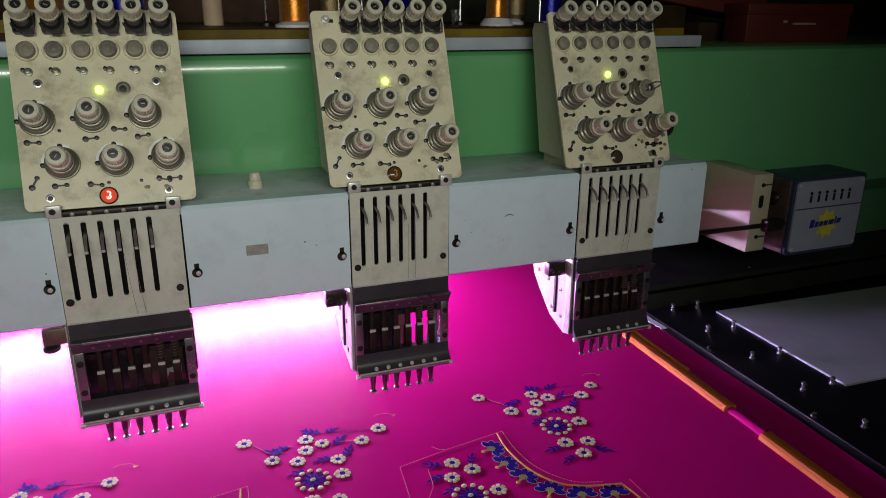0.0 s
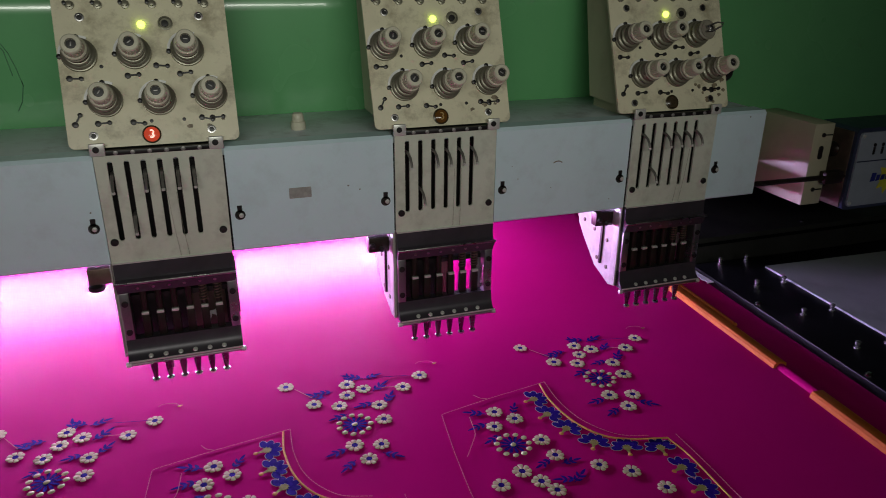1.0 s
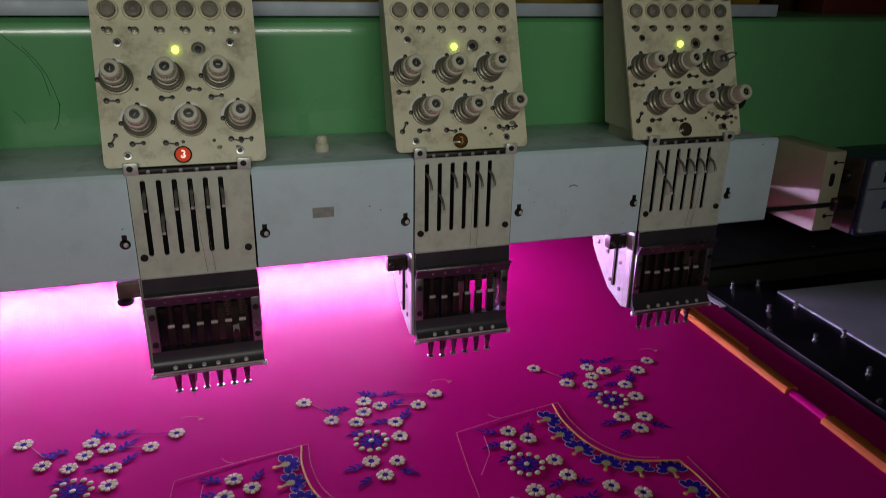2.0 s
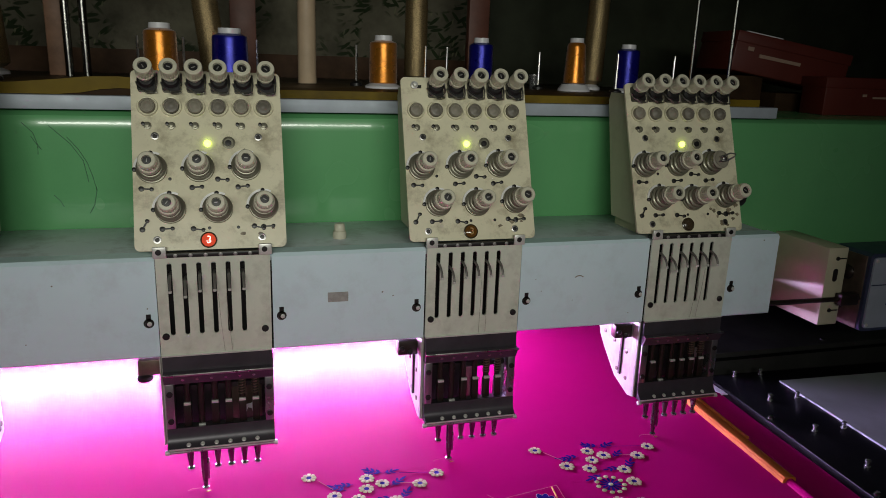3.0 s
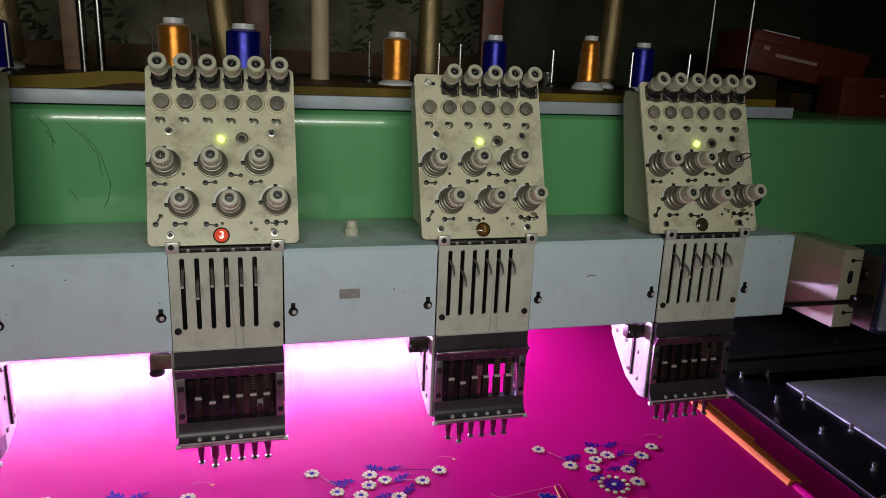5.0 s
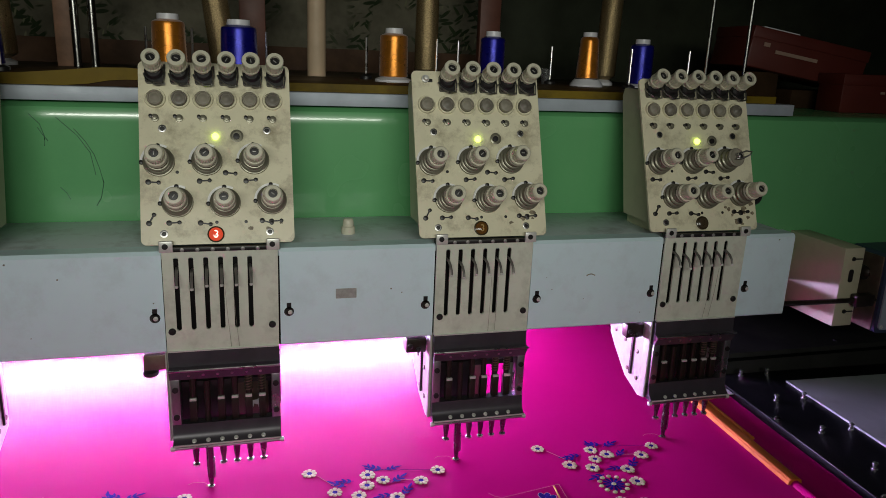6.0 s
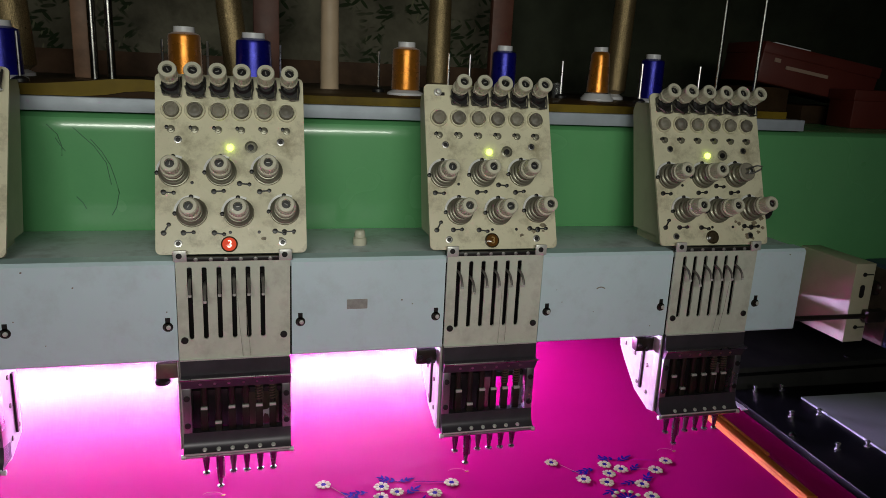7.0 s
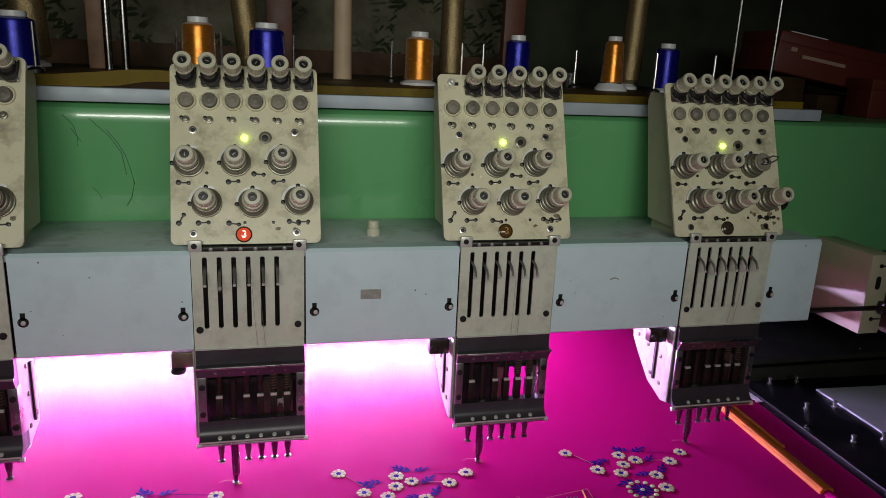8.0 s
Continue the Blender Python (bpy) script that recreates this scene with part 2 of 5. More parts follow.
def lathe(bm, profile, m, seg=20, cap=True):
    """profile: (radius, height) pairs from the bottom up, turned about the local z of m."""
    rings = []
    for r, h in profile:
        rings.append([bm.verts.new(m @ Vector((r * math.cos(2 * math.pi * k / seg), r * math.sin(2 * math.pi * k / seg), h))) for k in range(seg)])
    for a, b in zip(rings, rings[1:]):
        for k in range(seg):
            bm.faces.new((a[k], a[(k + 1) % seg], b[(k + 1) % seg], b[k]))
    if cap:
        bm.faces.new(rings[0][::-1])
        bm.faces.new(rings[-1])
    return bm


def rod(bm, a, b, r0, r1=None, seg=12):
    a, b = Vector(a), Vector(b)
    d = b - a
    m = Matrix.Translation(a) @ d.to_track_quat("Z", "Y").to_matrix().to_4x4()
    return lathe(bm, [(r0, 0), (r1 if r1 is not None else r0, d.length)], m, seg)


def tube(bm, pts, r, seg=8, r_end=None):
    pts = [Vector(p) for p in pts]
    rings = []
    for i, p in enumerate(pts):
        d = (pts[min(i + 1, len(pts) - 1)] - pts[max(i - 1, 0)]).normalized()
        q = d.to_track_quat("Z", "Y").to_matrix()
        rr = r if r_end is None else r + (r_end - r) * i / (len(pts) - 1)
        rings.append([bm.verts.new(p + q @ Vector((rr * math.cos(2 * math.pi * k / seg), rr * math.sin(2 * math.pi * k / seg), 0))) for k in range(seg)])
    for a, b in zip(rings, rings[1:]):
        for k in range(seg):
            bm.faces.new((a[k], a[(k + 1) % seg], b[(k + 1) % seg], b[k]))
    bm.faces.new(rings[0][::-1])
    bm.faces.new(rings[-1])
    return bm


def prism(bm, poly, axis, lo, hi):
    """A polygon pushed along an axis: 'x' takes (y, z) pairs, 'y' (x, z), 'z' (x, y)."""
    def co(p, t):
        return {"x": (t, p[0], p[1]), "y": (p[0], t, p[1]), "z": (p[0], p[1], t)}[axis]
    a = [bm.verts.new(co(p, lo)) for p in poly]
    b = [bm.verts.new(co(p, hi)) for p in poly]
    bm.faces.new(a[::-1])
    bm.faces.new(b)
    for i in range(len(poly)):
        j = (i + 1) % len(poly)
        bm.faces.new((a[i], a[j], b[j], b[i]))
    return bm


def rounded(x0, x1, y0, y1, r, seg=4):
    out = []
    for cx, cy, s in ((x1 - r, y1 - r, 0), (x0 + r, y1 - r, 90), (x0 + r, y0 + r, 180), (x1 - r, y0 + r, 270)):
        for k in range(seg + 1):
            a = radians(s + 90 * k / seg)
            out.append((cx + r * math.cos(a), cy + r * math.sin(a)))
    return out


def plate_with_holes(bm, outer, holes, lo, hi):
    """A plate in x and z with holes through it, from y = lo to y = hi."""
    edges, loops = [], []
    for loop in [outer] + holes:
        vs = [bm.verts.new((p[0], lo, p[1])) for p in loop]
        loops.append(vs)
        edges += [bm.edges.new((vs[i], vs[(i + 1) % len(vs)])) for i in range(len(vs))]
    faces = [g for g in bmesh.ops.triangle_fill(bm, edges=edges, use_beauty=True)["geom"] if isinstance(g, bmesh.types.BMFace)]
    ext = bmesh.ops.extrude_face_region(bm, geom=faces)
    bmesh.ops.translate(bm, verts=[g for g in ext["geom"] if isinstance(g, bmesh.types.BMVert)], vec=(0, hi - lo, 0))
    return bm


def ring_arc(r0, r1, a0, a1, seg=14):
    a = [radians(a0 + (a1 - a0) * k / seg) for k in range(seg + 1)]
    return [(r1 * math.cos(q), r1 * math.sin(q)) for q in a] + [(r0 * math.cos(q), r0 * math.sin(q)) for q in a[::-1]]


def BM():
    return bmesh.new()


def at(x, y, z):
    return Matrix.Translation((x, y, z))


TO_FRONT = Matrix.Rotation(radians(90), 4, "X")     # local z looks along -y


# ---------------------------------------------------------------- room
def room():
    def slab(name, x0, x1, y0, y1, z0, z1, m, label):
        solid(name, box(BM(), x0, x1, y0, y1, z0, z1), m, ((x0 + x1) / 2, (y0 + y1) / 2, z0), label, "wall" if "wall" in name else name, kind="structure")
    slab("floor", -3.0, 3.2, -3.2, 1.2, -0.1, 0.0, M["floor"], "grey cement workshop floor")
    slab("ceiling", -3.0, 3.2, -3.2, 1.2, 2.8, 2.9, M["plaster"], "grey plastered workshop ceiling")
    slab("wall_north", -3.0, 3.2, 1.0, 1.2, 0.0, 2.8, M["paper"], "dark wall papered with faded leafy print")
    slab("wall_south", -3.0, 3.2, -3.2, -3.1, 0.0, 2.8, M["plaster"], "grey plastered workshop wall")
    slab("wall_west", -3.1, -3.0, -3.2, 1.2, 0.0, 2.8, M["plaster"], "grey plastered workshop wall")
    slab("wall_east", 3.2, 3.3, -3.2, 1.2, 0.0, 2.8, M["plaster"], "grey plastered workshop wall")
    slab("baseboard", -3.0, 3.2, 0.975, 0.998, 1.30, 1.405, M["dado"], "dark brown wooden rail along the papered wall")
    # thin slab added so that the right part of the wall stays dark
    slab("wall_panel", 0.69, 3.2, 0.960, 0.974, 0.0, 2.79, M["dark_slab"], "dark green-black slab added over the right part of the papered wall")


room()


# ---------------------------------------------------------------- machine body
def machine():
    t = thing("embroidery_machine", (0.0, 0.3, 0.0), "long green and grey multi-head embroidery machine body", "machine")
    # green upper beam with a soft top edge
    # unseen back extended to y = 0.965 to keep cloth glow off the wall
    poly = [(0.19, 1.03), (0.19, 1.290), (0.19, 1.300), (0.193, 1.310), (0.201, 1.316), (0.212, 1.3185), (0.965, 1.3185), (0.965, 1.0), (0.22, 1.0)]
    part("upper_beam", prism(BM(), poly, "x", -1.75, 1.95), M["green"], t, "glossy green enamelled beam")
    part("top_strip", box(BM(), -1.75, 1.000, 0.181, 0.23, 1.3195, 1.3395, 0.0015), M["aluminium"], t, "dull aluminium edge strip")
    # needle rail: tray and covers between the heads
    part("rail_top", box(BM(), -1.75, 0.884, 0.004, 0.189, 1.1355, 1.1452, 0.002), M["rail_top"], t, "grimy grey enamelled rail top")
    part("rail_bottom", box(BM(), -1.75, 0.878, 0.012, 0.16, 1.006, 1.012), M["black"], t)
    # unseen black filler, added to stop light leaking past the covers
    part("rail_core", box(BM(), -1.75, 0.872, 0.036, 0.158, 1.0135, 1.1345), M["black"], t)
    spans = []
    for i in range(-3, 3):
        spans.append((i * PITCH + 0.0735, (i + 1) * PITCH - 0.0735 if i < 2 else 0.887))
    for a, b in spans:
        bm = BM()
        prof = [(0.0015, 1.0095), (0.0, 1.0115), (0.0, 1.142), (0.004, 1.1465), (0.03, 1.1465), (0.03, 1.1456), (0.006, 1.1454), (0.003, 1.140), (0.003, 1.014), (0.03, 1.0125), (0.03, 1.0095)]
        prism(bm, prof, "x", a, b)
        cov = part("rail_cover", bm, M["cover"], t, "pale grey enamelled cover plate")
        ends = [a + 0.0115] + ([b - 0.0115] if b < 0.8 else [])
        for x in ends:
            bm = BM()
            out = [(0.0066 * math.sin(q), 0.0066 * math.cos(q)) for q in [radians(d) for d in range(0, 360, 24)]]
            prism(bm, [(x + u, 1.058 + w) for u, w in out], "y", -0.0006, 0.001)
            box(bm, x - 0.0030, x + 0.0030, -0.0006, 0.001, 1.061, 1.0705)
            key = part("keyhole", bm, M["black"], cov)
            lathe(bm := BM(), [(0.0048, 0), (0.0052, 0.0015), (0.0040, 0.0038), (0.0018, 0.0042)], at(x, -0.0006, 1.0575) @ TO_FRONT, 14)
            sc = part("screw", bm, M["bar"], cov)
            # highlight on the screw head, modelled as an off-centre pale dot
            lathe(bm := BM(), [(0.0032, 0.0034), (0.0028, 0.0050), (0.0005, 0.0056)], at(x + 0.0012, -0.0006, 1.0585) @ TO_FRONT, 10)
            part("screw_tip", bm, M["nickel"], sc)
    bm = BM()
    prism(bm, rounded(0.1480, 0.1765, 1.0735, 1.0875, 0.001), "y", -0.0006, 0.001)
    part("nameplate", bm, M["plate_tag"], t, "small worn grey metal label")
    prism(bm := BM(), [(0.530 + u, 1.083 + w) for u, w in ring_arc(0.0095, 0.0110, 48, 132, 8)], "y", -0.0006, 0.001)
    part("scuff_mark", bm, M["disc"], t, "faint grey scuff")
    chips = random.Random(11)
    for k in range(16):
        x, z = chips.uniform(-0.3, 0.86), chips.uniform(1.016, 1.138)
        if abs((x + 0.18) % PITCH - 0.18) < 0.085:
            continue
        w = chips.uniform(0.0005, 0.0012)
        prism(bm := BM(), [(x - w, z - w * 0.7), (x + w * 0.8, z - w), (x + w * 1.3, z + w * 0.6), (x - w * 0.4, z + w)], "y", -0.0005, 0.001)
        part("paint_chip", bm, M["core_dark"], t)
    for pts in ([(-0.246, 1.281), (-0.241, 1.272), (-0.234, 1.262)], [(-0.200, 1.280), (-0.186, 1.262), (-0.176, 1.243), (-0.170, 1.222)],
                [(-0.224, 1.196), (-0.216, 1.187), (-0.212, 1.178)], [(-0.256, 1.300), (-0.243, 1.286), (-0.238, 1.268), (-0.239, 1.255)],
                [(-0.170, 1.222), (-0.166, 1.202), (-0.171, 1.180), (-0.178, 1.168)], [(-0.222, 1.296), (-0.196, 1.270), (-0.181, 1.246), (-0.176, 1.214)]):
        part("scratch", tube(BM(), [(x, 0.1899, z) for x, z in pts], 0.0006, 5), M["green_dark"], t, "thin dark scratch")
    # end cap of the rail
    part("rail_end", box(BM(), 0.876, 0.8855, 0.0035, 0.185, 1.0105, 1.1352), M["cover"], t)
    # white knob on the rail top
    bm = lathe(BM(), [(0.0100, 0), (0.0104, 0.004), (0.0098, 0.0105), (0.0080, 0.0115), (0.0082, 0.0150), (0.0074, 0.0205), (0.0060, 0.0220), (0.003, 0.0225)], at(0.1755, 0.080, 1.1452), 18)
    part("rail_knob", bm, M["knob"], t, "small pale plastic knob")
    # legs carrying the beam far behind the cloth
    for x in (-1.6, 1.75):
        part("stand_leg", box(BM(), x - 0.1, x + 0.1, 0.34, 0.6, 0.0, 1.0, 0.01), M["green"], t)
    # unseen plates below the beam, added to keep tube light off the bracket
    part("end_support", box(BM(), 0.895, 0.905, 0.198, 0.80, 0.862, 0.998, 0.001), M["black"], t)
    part("end_gusset", box(BM(), 0.896, 0.904, 0.12, 0.1975, 0.965, 0.998), M["black"], t)
    part("rail_support", box(BM(), -1.75, 0.87, 0.16, 0.188, 1.014, 1.134), M["black"], t)
    return t


machine()


def tube_light():
    t = thing("tube_light", (-0.09, 0.68, 0.998), "lit white tube lamp hung under the machine beam", "lamp")
    rod(bm := BM(), (-0.64, 0.68, 0.905), (0.46, 0.68, 0.905), 0.012, seg=12)
    part("tube", bm, M["tube"], t, "glowing white tube")
    part("batten", box(BM(), -0.66, 0.48, 0.662, 0.698, 0.923, 0.950, 0.002), M["white_plastic"], t)
    for x in (-0.65, 0.47):
        part("holder", box(BM(), x - 0.01, x + 0.01, 0.668, 0.692, 0.891, 0.9235, 0.002), M["white_plastic"], t)
    for x in (-0.5, 0.36):
        part("hanger", rod(BM(), (x, 0.68, 0.9495), (x, 0.68, 1.0005), 0.004, seg=8), M["bar"], t)


tube_light()


# ---------------------------------------------------------------- embroidery heads
UP = Vector((0.0, 0.350, 0.937)).normalized()
OUT = Vector((0.0, -0.937, 0.350)).normalized()
ORIGIN = Vector((-0.001, 0.002, 1.155))


def on_panel(x, s, h=0.0):
    """Matrix at a spot of the sloped tension panel: local x along, y up the slope, z out of it."""
    p = ORIGIN + UP * s * 0.981 + OUT * h + Vector((x, 0, 0))
    m = Matrix(((1, UP.x, OUT.x, p.x), (0, UP.y, OUT.y, p.y), (0, UP.z, OUT.z, p.z), (0, 0, 0, 1)))
    return m


def panel_poly(bm, pts, h0, h1, x=0.0, s=0.0):
    m = on_panel(x, s)
    n0 = len(bm.verts)
    prism(bm, pts, "z", h0, h1)
    bm.verts.ensure_lookup_table()
    bmesh.ops.transform(bm, matrix=m, verts=bm.verts[n0:])
    return bm


def gear(r0, r1, n):
    """Outline of a finely ribbed round."""
    return [((r1 if k % 2 else r0) * math.cos(math.pi * k / n), (r1 if k % 2 else r0) * math.sin(math.pi * k / n)) for k in range(2 * n)]


def tensioner(head, x, s):
    """Thread tensioner: base washer, pressed discs, spring collar and ribbed thumb nut on a long stud."""
    bm = panel_poly(BM(), ring_arc(0.0192, 0.0224, 62, 178), 0.0003, 0.0022, x, s)
    part("check_spring_guard", bm, M["guard"], head, "shiny metal arc")
    bm = lathe(BM(), [(0.0192, 0.0), (0.0196, 0.0020), (0.0190, 0.0036), (0.0172, 0.0040), (0.0168, 0.0062), (0.0182, 0.0068), (0.0184, 0.0084), (0.0174, 0.0094), (0.0152, 0.0100), (0.0146, 0.0136), (0.0160, 0.0142), (0.0162, 0.0158), (0.0150, 0.0168), (0.0138, 0.0172)], on_panel(x, s), 28)
    discs = part("tension_disc", bm, M["spring"], head, "dull metal tension disc")
    bm = lathe(BM(), [(0.0132, 0.0170), (0.0134, 0.0230), (0.0124, 0.0238), (0.0122, 0.0262), (0.0142, 0.0268), (0.0144, 0.0290), (0.0134, 0.0298), (0.0116, 0.0302), (0.0114, 0.0312)], on_panel(x, s), 28)
    part("collar", bm, M["disc"], discs, "grey-brown collar")
    bm = lathe(BM(), [(0.0112, 0.0310), (0.0132, 0.0318), (0.0134, 0.0342), (0.0124, 0.0352)], on_panel(x, s), 24)
    panel_poly(bm, gear(0.0108, 0.0116, 22), 0.0350, 0.0500, x, s)
    lathe(bm, [(0.0112, 0.0498), (0.0108, 0.0524), (0.0096, 0.0536), (0.0058, 0.0538), (0.0054, 0.0500), (0.0010, 0.0500)], on_panel(x, s), 24)
    part("thumb_nut", bm, M["knob"], discs, "grey plastic thumb nut")
    bm = lathe(BM(), [(0.0053, 0.0502), (0.0051, 0.0514), (0.0010, 0.0516)], on_panel(x, s), 12)
    part("nut_socket", bm, M["black"], discs)
    m = on_panel(x, s) @ Matrix.Rotation(x * 40 + s * 25, 4, "Z")
    part("nut_pin", box(BM(), -0.0007, 0.0007, -0.0024, 0.0024, 0.0512, 0.0522, 0.0003, m=m), M["bush"], discs, "steel pin")
    for a in (92, 184):
        q = radians(a)
        m = on_panel(x + 0.0208 * math.cos(q), s + 0.0208 * math.sin(q), 0.001)
        part("stop_pin", lathe(BM(), [(0.0030, 0), (0.0028, 0.0032), (0.0012, 0.0038)], m, 8), M["black"], head)


def thread_guide(head, x, s, turn=0.0):
    m = on_panel(x, s) @ Matrix.Rotation(radians(turn), 4, "Z")
    bm = BM()
    lathe(bm, [(0.0036, 0), (0.0034, 0.0025), (0.0012, 0.003)], m, 10)
    box(bm, 0.002, 0.014, -0.0009, 0.0009, 0.0008, 0.0026, m=m)
    lathe(bm, [(0.0026, 0), (0.0026, 0.0035), (0.0008, 0.004)], m @ at(0.0125, 0, 0), 8)
    part("thread_guide", bm, M["black"], head)


def screw(head, m, r=0.0046, mat_="steel", name="screw"):
    bm = lathe(BM(), [(r, 0), (r * 1.02, 0.0012), (r * 0.8, 0.0024), (r * 0.42, 0.0025), (r * 0.40, 0.0012), (0.0004, 0.0012)], m, 14)
    return part(name, bm, M[mat_], head)


NEEDLE_X = [-0.0440 + 0.0182 * k for k in range(6)]
SLOT_X = [-0.0555 + 0.0182 * k for k in range(6)]


def lever_mesh(x):
    pts = [(x, 0.018, 1.121), (x, 0.004, 1.1235), (x + 0.0005, -0.008, 1.1232), (x + 0.0008, -0.016, 1.1195), (x + 0.001, -0.0215, 1.1140), (x + 0.001, -0.0240, 1.1080)]
    bm = tube(BM(), pts, 0.0021, 8, 0.0017)
    return bm


def needle_unit(head, x, moving):
    y = 0.006
    bm = rod(BM(), (x, y, 0.866), (x, y, 1.0), 0.0042, seg=10)
    bar = part("needle_bar", bm, M["bar"], head)
    bm = box(BM(), x - 0.0045, x + 0.0045, y - 0.0072, y - 0.0030, 0.9365, 0.9402, 0.0005)
    part("clamp", bm, M["nickel"], bar, "bright steel clamp")
    bm = box(BM(), x - 0.005, x + 0.005, y - 0.006, y + 0.004, 0.905, 0.936, 0.001)
    part("clamp_block", bm, M["bar"], bar)
    # presser foot: tapering shank with a small round sole
    z0 = 0.835
    bm = lathe(BM(), [(0.0026, z0 + 0.003), (0.0030, z0 + 0.009), (0.0046, z0 + 0.020), (0.0052, z0 + 0.034), (0.0052, 0.902)], at(x, y, 0), 12)
    foot = part("presser_foot", bm, M["rod"], bar, "polished steel presser foot")
    bm = lathe(BM(), [(0.0040, z0), (0.0052, z0 + 0.0014), (0.0048, z0 + 0.0034), (0.0026, z0 + 0.0046)], at(x, y - 0.001, 0), 12)
    part("sole", bm, M["chrome"], foot)
    if moving:
        bm = box(BM(), x + 0.0022, x + 0.0062, y - 0.003, y + 0.003, 0.852, 0.882, 0.0008)
        part("needle_clamp", bm, M["steel"], foot)
        bm = rod(BM(), (x, y, 0.826), (x, y, 0.842), 0.0005, 0.0009, 6)
        part("needle", bm, M["chrome"], foot)
    return bar


def build_head():
    h = thing("embroidery_unit", (0.0, 0.0, 0.868), "cream and steel six-needle embroidery head on the grey rail", "embroidery head", "heads along the rail")
    # tension panel and its housing
    panel = part("tension_panel", panel_poly(BM(), rounded(-0.0950, 0.0950, 0.0, 0.2390, 0.007), -0.004, 0.0), M["cream"], h, "stained cream enamelled panel")
    side = [(0.011, 1.163), (0.106, 1.163), (0.148, 1.349), (0.142, 1.362), (0.086, 1.362)]
    part("housing", prism(BM(), side, "x", -0.086, 0.086), M["darker_cream"], h, "cream enamelled housing")
    part("housing_foot", box(BM(), -0.07, 0.07, 0.04, 0.12, 1.14, 1.164), M["darker_cream"], h)
    # upper thread guides with grey rollers
    for k in range(6):
        x = -0.0755 + 0.0302 * k
        bm = panel_poly(BM(), rounded(-0.0105, 0.0115, -0.014, 0.010, 0.003), 0.0005, 0.008, x, 0.227)
        lathe(bm, [(0.0105, 0.006), (0.0115, 0.010), (0.0085, 0.013)], on_panel(x + 0.0005, 0.2275), 14)
        br = part("guide_bracket", bm, M["black"], h, "oily black bracket")
        m = on_panel(x, 0.2330, 0.008) @ Matrix.Rotation(radians(-6), 4, "X")
        bm = lathe(BM(), [(0.0098, 0.0), (0.0106, 0.003), (0.0096, 0.0045), (0.0096, 0.0075), (0.0112, 0.0085), (0.0116, 0.0120), (0.0108, 0.0130)], m, 22)
        n0 = len(bm.verts)
        prism(bm, gear(0.0103, 0.0110, 20), "z", 0.0125, 0.0265)
        bm.verts.ensure_lookup_table()
        bmesh.ops.transform(bm, matrix=m, verts=bm.verts[n0:])
        lathe(bm, [(0.0112, 0.0262), (0.0116, 0.0290), (0.0108, 0.0312), (0.0062, 0.0316), (0.0058, 0.0270), (0.001, 0.0270)], m, 22)
        roller = part("roller", bm, M["knob"], br, "grey plastic roller")
        part("pin_slot", box(BM(), -0.0006, 0.0006, -0.0024, 0.0024, 0.0284, 0.0292, m=m @ Matrix.Rotation(0.5 + k * 0.7, 4, "Z")), M["bush"], br)
        part("roller_pin", lathe(BM(), [(0.0057, 0.0272), (0.0055, 0.0285), (0.001, 0.0287)], m, 12), M["black"], br)
        part("hook", tube(BM(), [on_panel(x - 0.012, 0.226, 0.004).translation, on_panel(x - 0.009, 0.217, 0.008).translation, on_panel(x + 0.002, 0.209, 0.010).translation, on_panel(x + 0.012, 0.210, 0.010).translation, on_panel(x + 0.0135, 0.222, 0.009).translation, on_panel(x + 0.0130, 0.238, 0.005).translation], 0.0012, 6), M["steel"], br, "bent steel wire guide")
        part("bracket_tab", box(BM(), 0.007, 0.0125, -0.006, 0.006, 0.0, 0.003, 0.0006, m=on_panel(x, 0.212) @ Matrix.Rotation(0.5, 4, "Z")), M["steel"], br)
    # rubber grommets
    for k in range(6):
        x = -0.0750 + 0.0294 * k
        bm = lathe(BM(), [(0.0130, 0.0), (0.0131, 0.0022), (0.0124, 0.0036), (0.0112, 0.0034), (0.0110, 0.0008)], on_panel(x, 0.1935), 22)
        gr = part("grommet", bm, M["cream"], h, "grey rubber grommet in a pale rim")
        bm = lathe(BM(), [(0.0098, 0.0006), (0.0097, 0.0058), (0.0088, 0.0074), (0.0078, 0.0076), (0.0070, 0.0062), (0.0052, 0.0066), (0.0034, 0.0084), (0.0006, 0.0090)], on_panel(x, 0.1935), 22)
        part("grommet_core", bm, M["disc" if k % 2 == 0 else "core_dark"], gr)
        m = on_panel(x - 0.0005, 0.1675)
        bm = lathe(BM(), [(0.0050, 0), (0.0050, 0.0025), (0.0030, 0.003), (0.0030, 0.006), (0.0012, 0.0064)], m, 10)
        part("guide_post", bm, M["spring"], h)
        bm = lathe(BM(), [(0.0024, 0), (0.0024, 0.005), (0.0008, 0.0054)], on_panel(x - 0.0055, 0.1695), 8)
        part("guide_pin", bm, M["black"], h)
    for x, s in ((-0.067, 0.1535), (0.0635, 0.1525), (-0.0675, 0.0145), (0.0635, 0.0145)):
        lathe(bm := BM(), [(0.0052, 0.0), (0.0050, 0.0012), (0.0036, 0.0014), (0.0034, 0.0004), (0.0005, 0.0004)], on_panel(x, s), 14)
        sc = part("screw", bm, M["steel"], h)
        part("screw_socket", lathe(BM(), [(0.0030, 0.0006), (0.0028, 0.0010), (0.0005, 0.0011)], on_panel(x, s), 10), M["black"], sc)
    part("indicator", lathe(BM(), [(0.0044, 0.0), (0.0044, 0.002), (0.0034, 0.0042), (0.0012, 0.0050)], on_panel(-0.002, 0.1435), 14), M["led"], h, "lit yellow-green indicator")
